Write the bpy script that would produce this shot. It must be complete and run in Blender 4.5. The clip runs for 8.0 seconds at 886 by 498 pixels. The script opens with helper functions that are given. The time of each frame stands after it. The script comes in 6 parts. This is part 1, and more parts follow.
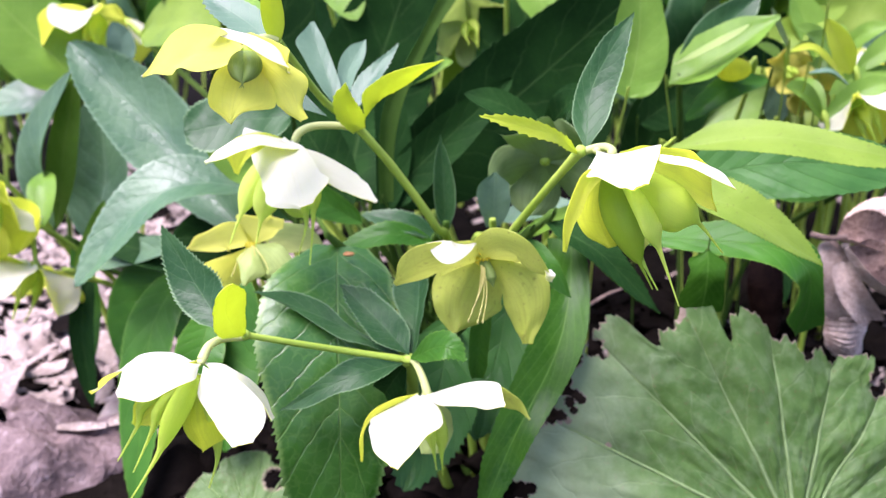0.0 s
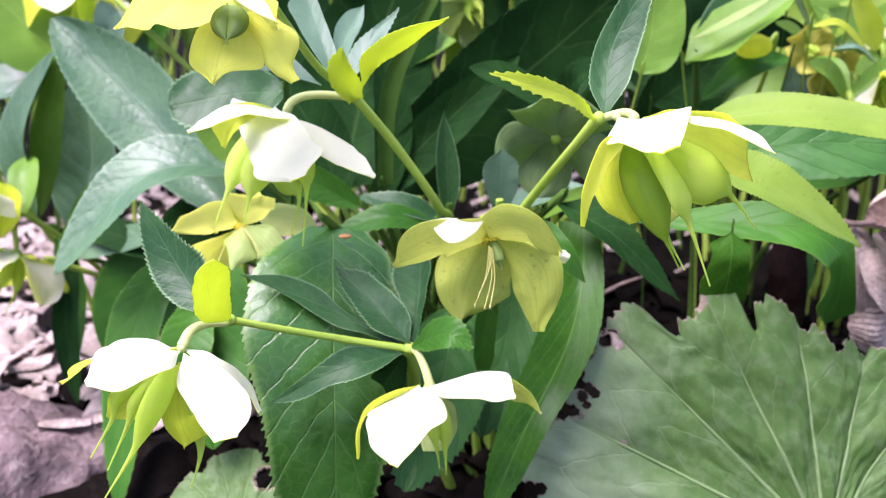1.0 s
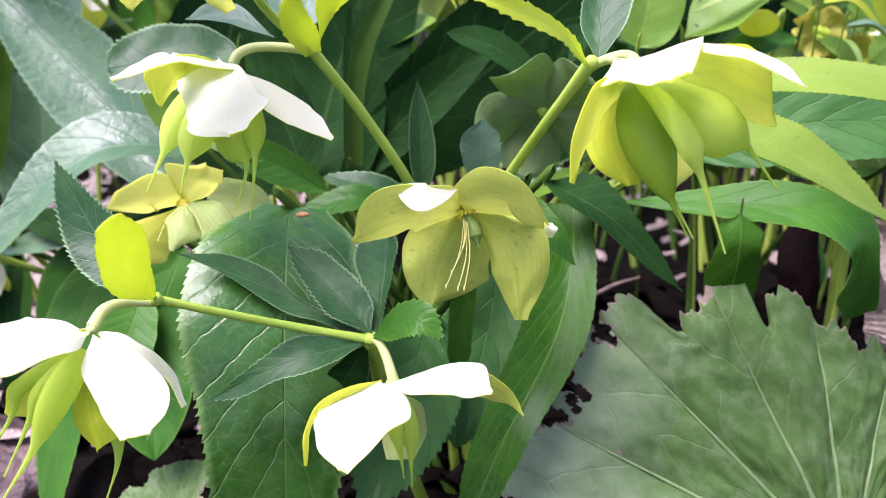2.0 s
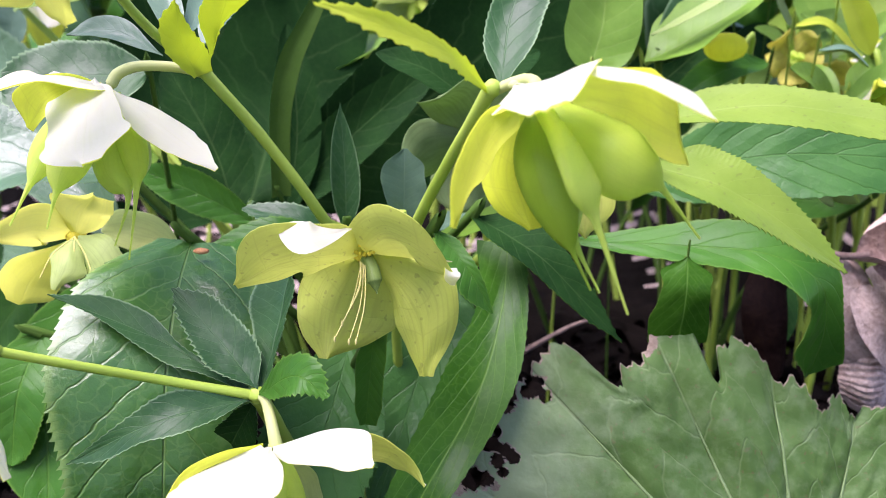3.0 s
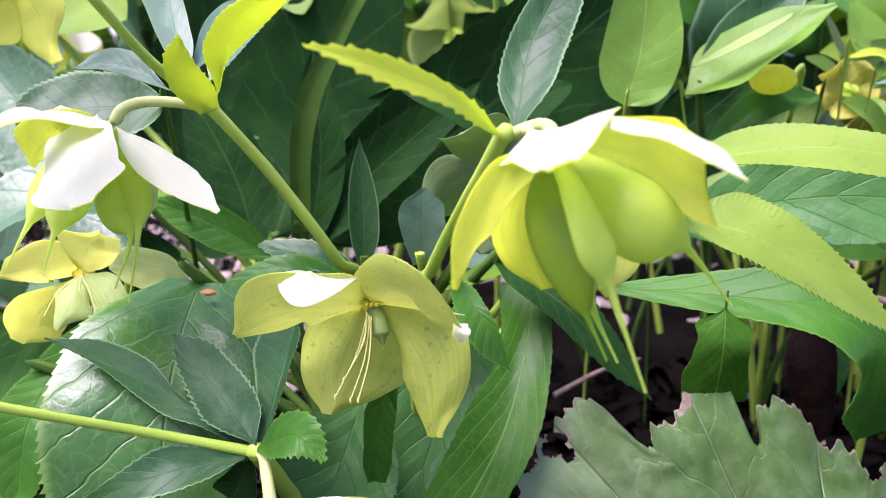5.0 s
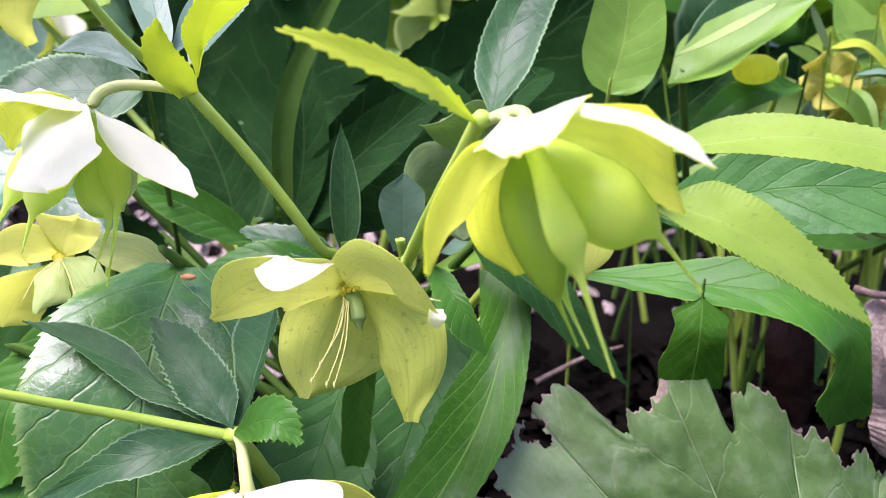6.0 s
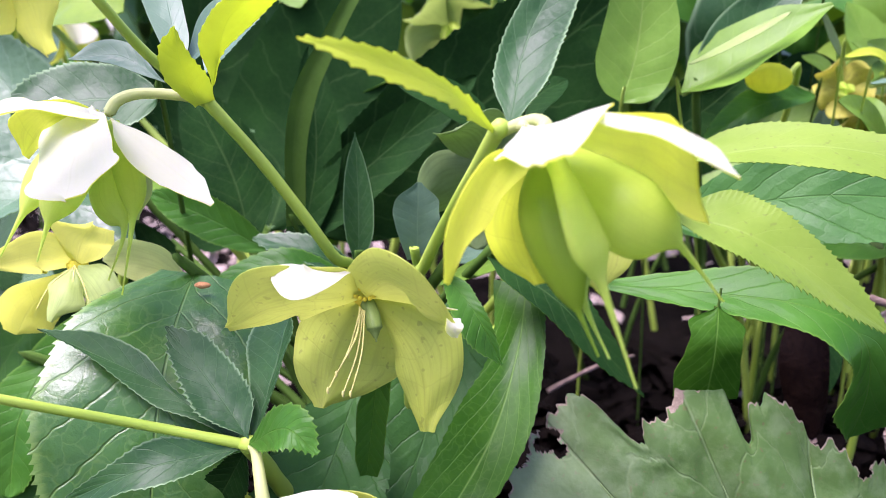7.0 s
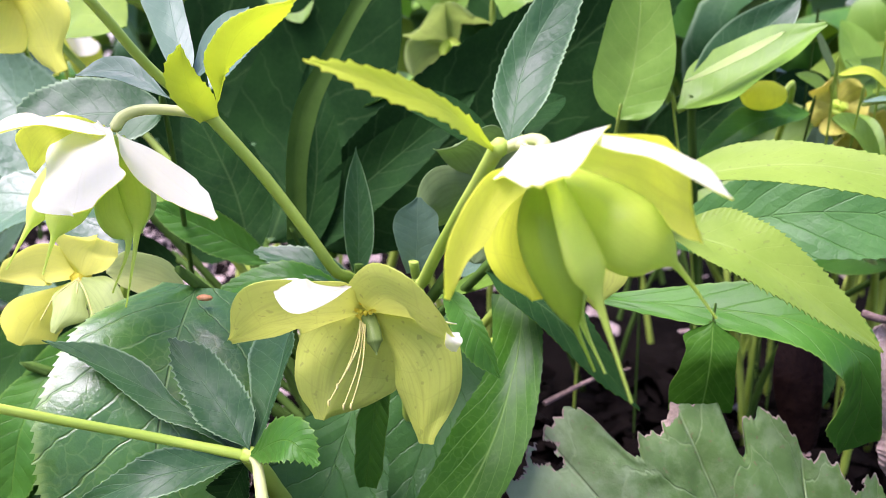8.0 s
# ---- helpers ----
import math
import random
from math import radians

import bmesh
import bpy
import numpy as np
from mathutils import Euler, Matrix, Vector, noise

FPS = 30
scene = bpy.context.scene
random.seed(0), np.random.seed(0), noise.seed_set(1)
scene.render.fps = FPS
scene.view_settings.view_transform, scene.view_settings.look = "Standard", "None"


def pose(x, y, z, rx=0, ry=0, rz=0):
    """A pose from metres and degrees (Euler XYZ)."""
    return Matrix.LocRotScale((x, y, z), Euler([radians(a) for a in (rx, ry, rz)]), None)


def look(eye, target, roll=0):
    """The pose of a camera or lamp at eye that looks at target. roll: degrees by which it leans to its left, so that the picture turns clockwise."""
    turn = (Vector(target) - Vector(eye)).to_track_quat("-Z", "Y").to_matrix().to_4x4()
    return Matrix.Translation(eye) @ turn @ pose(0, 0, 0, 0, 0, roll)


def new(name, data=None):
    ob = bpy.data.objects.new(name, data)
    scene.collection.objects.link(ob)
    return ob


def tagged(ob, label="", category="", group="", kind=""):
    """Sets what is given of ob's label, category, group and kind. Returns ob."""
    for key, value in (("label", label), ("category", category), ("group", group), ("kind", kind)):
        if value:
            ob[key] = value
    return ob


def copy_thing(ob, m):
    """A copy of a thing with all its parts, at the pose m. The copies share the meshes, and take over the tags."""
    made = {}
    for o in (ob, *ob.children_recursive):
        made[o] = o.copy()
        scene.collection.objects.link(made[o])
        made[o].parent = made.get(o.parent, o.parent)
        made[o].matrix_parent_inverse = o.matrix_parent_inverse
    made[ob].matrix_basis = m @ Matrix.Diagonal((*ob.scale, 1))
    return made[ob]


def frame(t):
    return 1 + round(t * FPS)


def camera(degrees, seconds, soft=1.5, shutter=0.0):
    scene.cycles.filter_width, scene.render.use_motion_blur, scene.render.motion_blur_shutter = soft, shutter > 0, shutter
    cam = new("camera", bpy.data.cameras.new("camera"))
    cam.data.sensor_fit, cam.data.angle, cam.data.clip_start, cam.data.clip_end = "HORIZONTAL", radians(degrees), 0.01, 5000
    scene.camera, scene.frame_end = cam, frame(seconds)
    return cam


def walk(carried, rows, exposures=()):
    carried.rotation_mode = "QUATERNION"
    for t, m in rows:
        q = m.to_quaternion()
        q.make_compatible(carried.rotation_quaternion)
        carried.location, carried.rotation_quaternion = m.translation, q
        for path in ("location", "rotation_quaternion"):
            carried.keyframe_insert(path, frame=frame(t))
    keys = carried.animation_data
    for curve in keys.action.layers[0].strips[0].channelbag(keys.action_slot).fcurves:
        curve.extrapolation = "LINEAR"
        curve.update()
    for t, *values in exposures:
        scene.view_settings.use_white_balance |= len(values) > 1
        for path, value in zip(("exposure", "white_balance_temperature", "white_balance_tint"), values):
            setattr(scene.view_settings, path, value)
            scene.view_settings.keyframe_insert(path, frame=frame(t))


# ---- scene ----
cam = camera(55.4, 8.0, soft=0.9)
PATH = [
    (0, (0.0220, 0.0250, 0.2780), (-0.0010, 1.9362, -0.3110), -2.20),
    (0.5, (0.0217, 0.0316, 0.2716), (-0.0117, 1.9349, -0.3417), -2.05),
    (1, (0.0202, 0.0445, 0.2649), (-0.0022, 1.9567, -0.3208), -2.10),
    (1.2, (0.0190, 0.0521, 0.2609), (0.0202, 1.9688, -0.3103), -1.62),
    (2.3, (0.0337, 0.0837, 0.2385), (0.0308, 2.0134, -0.2872), -1.30),
    (2.5, (0.0409, 0.0903, 0.2386), (0.0025, 2.0182, -0.2919), -1.73),
    (3, (0.0524, 0.1011, 0.2396), (0.0342, 2.0427, -0.2397), -0.81),
    (3.5, (0.0603, 0.1073, 0.2398), (-0.0280, 2.0468, -0.2404), -0.93),
    (4, (0.0619, 0.1120, 0.2430), (-0.0704, 2.0547, -0.2134), -0.84),
    (4.2, (0.0609, 0.1134, 0.2425), (-0.0853, 2.0608, -0.1892), -0.90),
    (5.3, (0.0599, 0.1163, 0.2435), (-0.0615, 2.0638, -0.1953), -0.48),
    (5.5, (0.0627, 0.1161, 0.2428), (-0.0526, 2.0607, -0.2100), -0.51),
    (6, (0.0629, 0.1154, 0.2430), (-0.0449, 2.0583, -0.2189), 0.04),
    (6.5, (0.0622, 0.1147, 0.2433), (-0.0545, 2.0609, -0.2027), -0.12),
    (7, (0.0605, 0.1160, 0.2431), (-0.0610, 2.0622, -0.2011), 0.06),
    (7.5, (0.0587, 0.1145, 0.2447), (-0.0576, 2.0659, -0.1778), 0.55),
    (8, (0.0601, 0.1128, 0.2448), (-0.0547, 2.0650, -0.1744), 0.41),
]
walk(cam, [(t, look(eye, target, roll)) for t, eye, target, roll in PATH],
     exposures=[(0.0, 1.86, 5960, 40), (1.0, 1.85, 5960, 40), (2.5, 1.74, 6010, 42), (4.0, 1.82, 5940, 45), (5.5, 1.87, 5930, 44), (8.0, 1.93, 5920, 49)])
cam.data.dof.use_dof = True
cam.data.dof.focus_distance = 0.20
cam.data.dof.aperture_fstop = 22.0

# ---- daylight: bright, thinly overcast sky ----
SUN_EL, SUN_ROT = radians(66), radians(235)
world = bpy.data.worlds.new("sky")
world.use_nodes = True
scene.world = world
wn = world.node_tree.nodes
sky = wn.new("ShaderNodeTexSky")
sky.sky_type = "NISHITA"
sky.sun_disc = False
sky.sun_elevation, sky.sun_rotation = SUN_EL, SUN_ROT
sky.dust_density = 2.0
sky.air_density = 1.0
sky.ozone_density = 0.4
world.node_tree.links.new(sky.outputs[0], wn["Background"].inputs[0])
wn["Background"].inputs[1].default_value = 0.11
sun = new("sun", bpy.data.lights.new("sun", "SUN"))
sun.data.energy, sun.data.angle, sun.data.color = 2.8, radians(40), (1.0, 0.96, 0.9)
to_sun = Vector((math.sin(SUN_ROT) * math.cos(SUN_EL), math.cos(SUN_ROT) * math.cos(SUN_EL), math.sin(SUN_EL)))
sun.matrix_world = look(to_sun * 5, (0, 0, 0))

GZ = 0.04   # height of the soil


# ---- materials ----
def mat_base(name):
    m = bpy.data.materials.new(name)
    m.use_nodes = True
    return m, m.node_tree.nodes, m.node_tree.links, m.node_tree.nodes["Principled BSDF"]


def math_node(n, l, op, a, b=None, c=None):
    k = n.new("ShaderNodeMath")
    k.operation = op
    for i, v in enumerate((a, b, c)):
        if v is None:
            continue
        if isinstance(v, (int, float)):
            k.inputs[i].default_value = v
        else:
            l.new(v, k.inputs[i])
    return k.outputs[0]


def ramp(n, l, x, lo, hi):
    k = n.new("ShaderNodeMapRange")
    k.interpolation_type = "SMOOTHSTEP"
    k.inputs[1].default_value, k.inputs[2].default_value = lo, hi
    l.new(x, k.inputs[0])
    return k.outputs[0]


def mix_col(n, l, fac, a, b):
    k = n.new("ShaderNodeMix")
    k.data_type = "RGBA"
    for s, v in ((k.inputs[0], fac), (k.inputs[6], a), (k.inputs[7], b)):
        if isinstance(v, (int, float)):
            s.default_value = v
        elif isinstance(v, tuple):
            s.default_value = (*v, 1)
        else:
            l.new(v, s)
    return k.outputs[2]


def noise_tex(n, l, vec, scale, detail=4.0, rough=0.55):
    k = n.new("ShaderNodeTexNoise")
    k.inputs["Scale"].default_value, k.inputs["Detail"].default_value, k.inputs["Roughness"].default_value = scale, detail, rough
    if vec is not None:
        l.new(vec, k.inputs["Vector"])
    return k.outputs["Fac"]


def foliage(name, dark, light, vein, rough=0.4, through_light=0.3, pairs=9, slant=1.6, vein_amount=0.22, quilt=0.5, spots=0.0, glow=None, coat=0.0, spec=0.28, trans=None, relief=0.0004, streak=0.0, pillow=0.0, pale_sheen=None, bump_s=0.5, net_scale=330.0, net_amount=0.22, mid_w=0.045, margin=0.0):
    """A leaf or petal surface: midrib, slanting side veins and a fine net, from the blade's own u (across) and v (along)."""
    m, n, l, bsdf = mat_base(name)
    uv = n.new("ShaderNodeUVMap")
    sep = n.new("ShaderNodeSeparateXYZ")
    l.new(uv.outputs[0], sep.inputs[0])
    across = math_node(n, l, "MULTIPLY", math_node(n, l, "ABSOLUTE", math_node(n, l, "SUBTRACT", sep.outputs[0], 0.5)), 2.0)
    along = sep.outputs[1]
    pos = n.new("ShaderNodeTexCoord").outputs["Object"]
    wob = math_node(n, l, "MULTIPLY", math_node(n, l, "SUBTRACT", noise_tex(n, l, pos, 120, 2), 0.5), 0.45)
    info = n.new("ShaderNodeObjectInfo").outputs["Random"]
    phase = math_node(n, l, "ADD", math_node(n, l, "MULTIPLY", along, float(pairs)), math_node(n, l, "ADD", wob, info))
    fr = math_node(n, l, "FRACT", math_node(n, l, "SUBTRACT", phase, math_node(n, l, "MULTIPLY", across, slant)))
    tri_w = math_node(n, l, "MULTIPLY", math_node(n, l, "ABSOLUTE", math_node(n, l, "SUBTRACT", fr, 0.5)), 2.0)
    side = ramp(n, l, tri_w, 0.90, 1.0)
    mid = ramp(n, l, across, mid_w, mid_w * 0.2)
    vor = n.new("ShaderNodeTexVoronoi")
    vor.feature = "DISTANCE_TO_EDGE"
    vor.inputs["Scale"].default_value = net_scale
    warp = n.new("ShaderNodeTexNoise")
    warp.inputs["Scale"].default_value, warp.inputs["Detail"].default_value = net_scale * 1.1, 2.0
    l.new(pos, warp.inputs["Vector"])
    bend = n.new("ShaderNodeVectorMath")
    bend.operation = "MULTIPLY_ADD"
    l.new(warp.outputs["Color"], bend.inputs[0])
    bend.inputs[1].default_value = (0.9 / net_scale,) * 3
    l.new(pos, bend.inputs[2])
    bent = bend.outputs[0]
    l.new(bent, vor.inputs["Vector"])
    net = ramp(n, l, vor.outputs["Distance"], 0.09, 0.0)
    veins = math_node(n, l, "MAXIMUM", mid, math_node(n, l, "MAXIMUM", math_node(n, l, "MULTIPLY", side, 0.8), math_node(n, l, "MULTIPLY", net, net_amount)))
    big = ramp(n, l, noise_tex(n, l, pos, 45, 3), 0.3, 0.7)
    fine = noise_tex(n, l, pos, 900, 3)
    tone = math_node(n, l, "ADD", math_node(n, l, "MULTIPLY", big, 0.7), math_node(n, l, "MULTIPLY", fine, 0.35))
    tone = math_node(n, l, "ADD", math_node(n, l, "MULTIPLY", info, 0.25), math_node(n, l, "SUBTRACT", tone, 0.1))
    col = mix_col(n, l, tone, dark, light)
    if streak:
        # fine lengthwise lines
        comb = n.new("ShaderNodeCombineXYZ")
        l.new(math_node(n, l, "MULTIPLY", sep.outputs[0], 26.0), comb.inputs[0])
        l.new(math_node(n, l, "MULTIPLY", along, 2.2), comb.inputs[1])
        l.new(math_node(n, l, "MULTIPLY", info, 9.0), comb.inputs[2])
        line = ramp(n, l, noise_tex(n, l, comb.outputs[0], 1.0, 4, 0.6), 0.42, 0.68)
        col = mix_col(n, l, math_node(n, l, "MULTIPLY", line, streak), col, vein)
    col = mix_col(n, l, math_node(n, l, "MULTIPLY", veins, vein_amount), col, vein)
    if margin:
        # thin pale margin
        col = mix_col(n, l, math_node(n, l, "MULTIPLY", ramp(n, l, across, 0.90, 0.99), margin), col, vein)
    if glow:
        # petals are greener toward the base and yellower at the rim
        col = mix_col(n, l, ramp(n, l, along, 0.45, 0.0), col, glow)
    if spots:
        sp = ramp(n, l, noise_tex(n, l, pos, 640, 1), 0.66, 0.74)
        col = mix_col(n, l, math_node(n, l, "MULTIPLY", sp, spots), col, (0.10, 0.09, 0.03))
    ribs_only = math_node(n, l, "MAXIMUM", mid, math_node(n, l, "MAXIMUM", math_node(n, l, "MULTIPLY", side, 0.45), math_node(n, l, "MULTIPLY", net, 0.05)))
    height = math_node(n, l, "ADD", math_node(n, l, "MULTIPLY", math_node(n, l, "SUBTRACT", 1.0, ribs_only), quilt), math_node(n, l, "MULTIPLY", fine, 0.15))
    height = math_node(n, l, "ADD", height, math_node(n, l, "MULTIPLY", tri_w, -0.4 * quilt))
    if pillow:
        # swollen cells between the veins
        dome = n.new("ShaderNodeTexVoronoi")
        dome.feature = "SMOOTH_F1"
        dome.inputs["Scale"].default_value, dome.inputs["Smoothness"].default_value = net_scale, 0.5
        l.new(bent, dome.inputs["Vector"])
        height = math_node(n, l, "SUBTRACT", height, math_node(n, l, "MULTIPLY", dome.outputs["Distance"], pillow * 1.5))
    if pale_sheen:
        # sky sheen painted as paler colour toward both ends of the blade, in cloudy patches
        px = n.new("ShaderNodeSeparateXYZ")
        l.new(pos, px.inputs[0])
        spread = math_node(n, l, "MULTIPLY", math_node(n, l, "ABSOLUTE", math_node(n, l, "ADD", px.outputs[0], 0.005)), 12.0)
        cloud = math_node(n, l, "ADD", spread, math_node(n, l, "MULTIPLY", math_node(n, l, "SUBTRACT", noise_tex(n, l, pos, 26, 5, 0.6), 0.5), 1.4))
        col = mix_col(n, l, math_node(n, l, "MULTIPLY", ramp(n, l, cloud, 0.35, 1.15), 0.62), col, pale_sheen)
        mottle = ramp(n, l, noise_tex(n, l, pos, 150, 4, 0.65), 0.44, 0.66)
        col = mix_col(n, l, math_node(n, l, "MULTIPLY", mottle, 0.16), col, pale_sheen)
        dim = ramp(n, l, noise_tex(n, l, pos, 70, 3, 0.6), 0.55, 0.75)
        col = mix_col(n, l, math_node(n, l, "MULTIPLY", dim, 0.4), col, dark)
    bump = n.new("ShaderNodeBump")
    bump.inputs["Strength"].default_value, bump.inputs["Distance"].default_value = bump_s, relief
    l.new(height, bump.inputs["Height"])
    l.new(bump.outputs[0], bsdf.inputs["Normal"])
    l.new(col, bsdf.inputs["Base Color"])
    rg = math_node(n, l, "ADD", math_node(n, l, "MULTIPLY", big, 0.14), rough - 0.07)
    l.new(rg, bsdf.inputs["Roughness"])
    bsdf.inputs["Specular IOR Level"].default_value = spec
    bsdf.inputs["Coat Weight"].default_value = coat
    bsdf.inputs["Coat Roughness"].default_value = 0.35
    tr = n.new("ShaderNodeBsdfTranslucent")
    bright = mix_col(n, l, 0.6, col, trans or light)
    l.new(bright, tr.inputs["Color"])
    l.new(bump.outputs[0], tr.inputs["Normal"])
    mx = n.new("ShaderNodeMixShader")
    mx.inputs[0].default_value = through_light
    l.new(bsdf.outputs[0], mx.inputs[1])
    l.new(tr.outputs[0], mx.inputs[2])
    l.new(mx.outputs[0], n["Material Output"].inputs["Surface"])
    return m


def grainy(name, dark, light, rough=0.85, scale=60.0, bump_d=0.002, fleck=None, spec=0.15):
    """Soil, stone, dead matter: two scales of mottling and a rough relief."""
    m, n, l, bsdf = mat_base(name)
    pos = n.new("ShaderNodeTexCoord").outputs["Object"]
    a = noise_tex(n, l, pos, scale, 6, 0.65)
    b = noise_tex(n, l, pos, scale * 9, 4, 0.6)
    col = mix_col(n, l, ramp(n, l, math_node(n, l, "ADD", math_node(n, l, "MULTIPLY", a, 0.65), math_node(n, l, "MULTIPLY", b, 0.35)), 0.35, 0.65), dark, light)
    if fleck:
        col = mix_col(n, l, ramp(n, l, noise_tex(n, l, pos, scale * 4, 2), 0.62, 0.7), col, fleck)
    info = n.new("ShaderNodeObjectInfo").outputs["Random"]
    col = mix_col(n, l, math_node(n, l, "MULTIPLY", info, 0.35), col, dark)
    bump = n.new("ShaderNodeBump")
    bump.inputs["Strength"].default_value, bump.inputs["Distance"].default_value = 0.8, bump_d
    l.new(math_node(n, l, "ADD", a, math_node(n, l, "MULTIPLY", b, 0.5)), bump.inputs["Height"])
    l.new(bump.outputs[0], bsdf.inputs["Normal"])
    l.new(col, bsdf.inputs["Base Color"])
    bsdf.inputs["Roughness"].default_value = rough
    bsdf.inputs["Specular IOR Level"].default_value = spec
    return m


# LEAF is darkened well below leaf green: deep shade painted into the colour
LEAF = foliage("leathery_leaf_shade_dark", (0.004, 0.021, 0.0045), (0.012, 0.049, 0.0088), (0.075, 0.15, 0.04), rough=0.6, through_light=0.16, spec=0.03, pillow=0.05, relief=0.0006, vein_amount=0.25)
LEAF_UNDER = foliage("leaf_underside", (0.06, 0.14, 0.05), (0.10, 0.22, 0.07), (0.16, 0.28, 0.10), rough=0.55, through_light=0.3)
MIDLEAF = foliage("mid_green_leaf", (0.022, 0.112, 0.009), (0.056, 0.2, 0.018), (0.15, 0.31, 0.04), rough=0.36, spec=0.16, through_light=0.4, pillow=0.07, relief=0.0008, vein_amount=0.25, margin=0.5)
GLOSSY = foliage("glossy_green_leaf", (0.016, 0.084, 0.005), (0.044, 0.16, 0.008), (0.16, 0.34, 0.05), rough=0.33, spec=0.14, through_light=0.42, pairs=8, slant=3.0, vein_amount=0.5, quilt=0.3, relief=0.0004, pillow=0.05)
QUILT = foliage("quilted_leaf", (0.021, 0.1, 0.014), (0.048, 0.168, 0.026), (0.085, 0.21, 0.04), spec=0.26, rough=0.42, relief=0.0013, through_light=0.28, pairs=7, slant=1.9, vein_amount=0.3, quilt=0.8, pillow=0.1, bump_s=0.5, net_scale=210.0, net_amount=0.25, mid_w=0.022)
NETTED = foliage("net_veined_leaf", (0.024, 0.122, 0.01), (0.058, 0.208, 0.02), (0.24, 0.42, 0.1), spec=0.6, rough=0.34, relief=0.0012, through_light=0.36, pairs=8, slant=1.9, vein_amount=0.52, quilt=0.5, pillow=0.13, bump_s=0.75, net_scale=230.0, net_amount=0.32, mid_w=0.022, margin=0.7, coat=0.2)
BLUE = foliage("blue_green_leaf", (0.012, 0.056, 0.014), (0.029, 0.1, 0.024), (0.17, 0.29, 0.13), spec=0.22, rough=0.42, through_light=0.2, pillow=0.1, vein_amount=0.2, relief=0.0008, pairs=8, slant=1.7, quilt=0.25, bump_s=0.5, net_amount=0.25, margin=0.9)
GLAUC = foliage("glaucous_young_leaf", (0.070, 0.145, 0.085), (0.115, 0.215, 0.125), (0.18, 0.29, 0.17), rough=0.36, through_light=0.25, spec=0.25, relief=0.0008, vein_amount=0.35, pillow=0.06, bump_s=0.5, quilt=0.15, margin=0.4)
BRACT = foliage("yellow_green_bract", (0.5, 0.61, 0.035), (0.66, 0.76, 0.08), (0.55, 0.68, 0.12), rough=0.45, through_light=0.66, quilt=0.3, vein_amount=0.35, relief=0.0003, streak=0.2)
LIME = foliage("fresh_green_leaf", (0.115, 0.262, 0.022), (0.2, 0.385, 0.045), (0.30, 0.45, 0.09), rough=0.38, through_light=0.45, quilt=0.4, pillow=0.1, vein_amount=0.4, spec=0.25)
PALEGREEN = foliage("pale_yellowish_leaf", (0.142, 0.258, 0.02), (0.228, 0.36, 0.04), (0.33, 0.45, 0.10), rough=0.45, through_light=0.45, quilt=0.2, vein_amount=0.16, relief=0.0004, spots=0.35, pillow=0.08, spec=0.25)
PETAL_OUT = foliage("petal_outside", (0.79, 0.79, 0.72), (0.86, 0.86, 0.79), (0.76, 0.78, 0.58), rough=0.5, through_light=0.62, trans=(0.96, 0.96, 0.6), pairs=5, slant=-0.6, vein_amount=0.18, quilt=0.12, relief=0.0005, streak=0.25)
PETAL_IN = foliage("petal_inside", (0.56, 0.66, 0.03), (0.72, 0.8, 0.06), (0.4, 0.47, 0.05), rough=0.5, through_light=0.76, trans=(0.93, 0.98, 0.18), pairs=5, slant=-0.6, vein_amount=0.4, quilt=0.15, glow=(0.38, 0.53, 0.03), relief=0.0005, streak=0.5)
PETAL_PALE = foliage("pale_petal_inside", (0.66, 0.7, 0.09), (0.8, 0.82, 0.18), (0.60, 0.64, 0.14), rough=0.5, through_light=0.74, trans=(0.96, 0.98, 0.30), pairs=5, slant=-0.6, vein_amount=0.35, quilt=0.15, relief=0.0005, streak=0.5)
PETAL_OLIVE = foliage("petal_inside_olive", (0.4, 0.485, 0.065), (0.54, 0.61, 0.12), (0.3, 0.34, 0.06), rough=0.5, through_light=0.58, trans=(0.68, 0.77, 0.20), pairs=5, slant=-0.6, vein_amount=0.45, quilt=0.15, spots=0.5, glow=(0.50, 0.55, 0.06), relief=0.0005, streak=0.6)
# petal colour; also stands in for sky sheen on two leaf strips
PETAL_GREEN = foliage("pale_green_petal_and_leaf_sheen", (0.32, 0.44, 0.13), (0.43, 0.55, 0.19), (0.22, 0.32, 0.10), rough=0.5, through_light=0.55, trans=(0.75, 0.85, 0.4), pairs=5, slant=-0.6, vein_amount=0.3, quilt=0.15, relief=0.0003, streak=0.55)
PETAL_TAN = foliage("withering_petal", (0.6, 0.61, 0.08), (0.74, 0.74, 0.15), (0.42, 0.37, 0.08), rough=0.55, through_light=0.5, trans=(0.75, 0.72, 0.25), pairs=5, slant=-0.6, vein_amount=0.35, quilt=0.15, relief=0.0004, streak=0.5, spots=0.5)
# darker version of the pale green petal, with shade put into the colour
PETAL_SHADED = foliage("shaded_green_petal", (0.15, 0.25, 0.08), (0.25, 0.37, 0.13), (0.10, 0.16, 0.05), rough=0.5, through_light=0.5, trans=(0.3, 0.45, 0.15), pairs=5, slant=-0.6, vein_amount=0.3, quilt=0.15, relief=0.0003, streak=0.5)
POD = foliage("seed_pod", (0.5, 0.66, 0.07), (0.66, 0.79, 0.17), (0.27, 0.42, 0.05), rough=0.4, through_light=0.64, trans=(0.74, 0.90, 0.28), pairs=7, slant=0.9, vein_amount=0.12, quilt=0.2, relief=0.0003, streak=0.15)
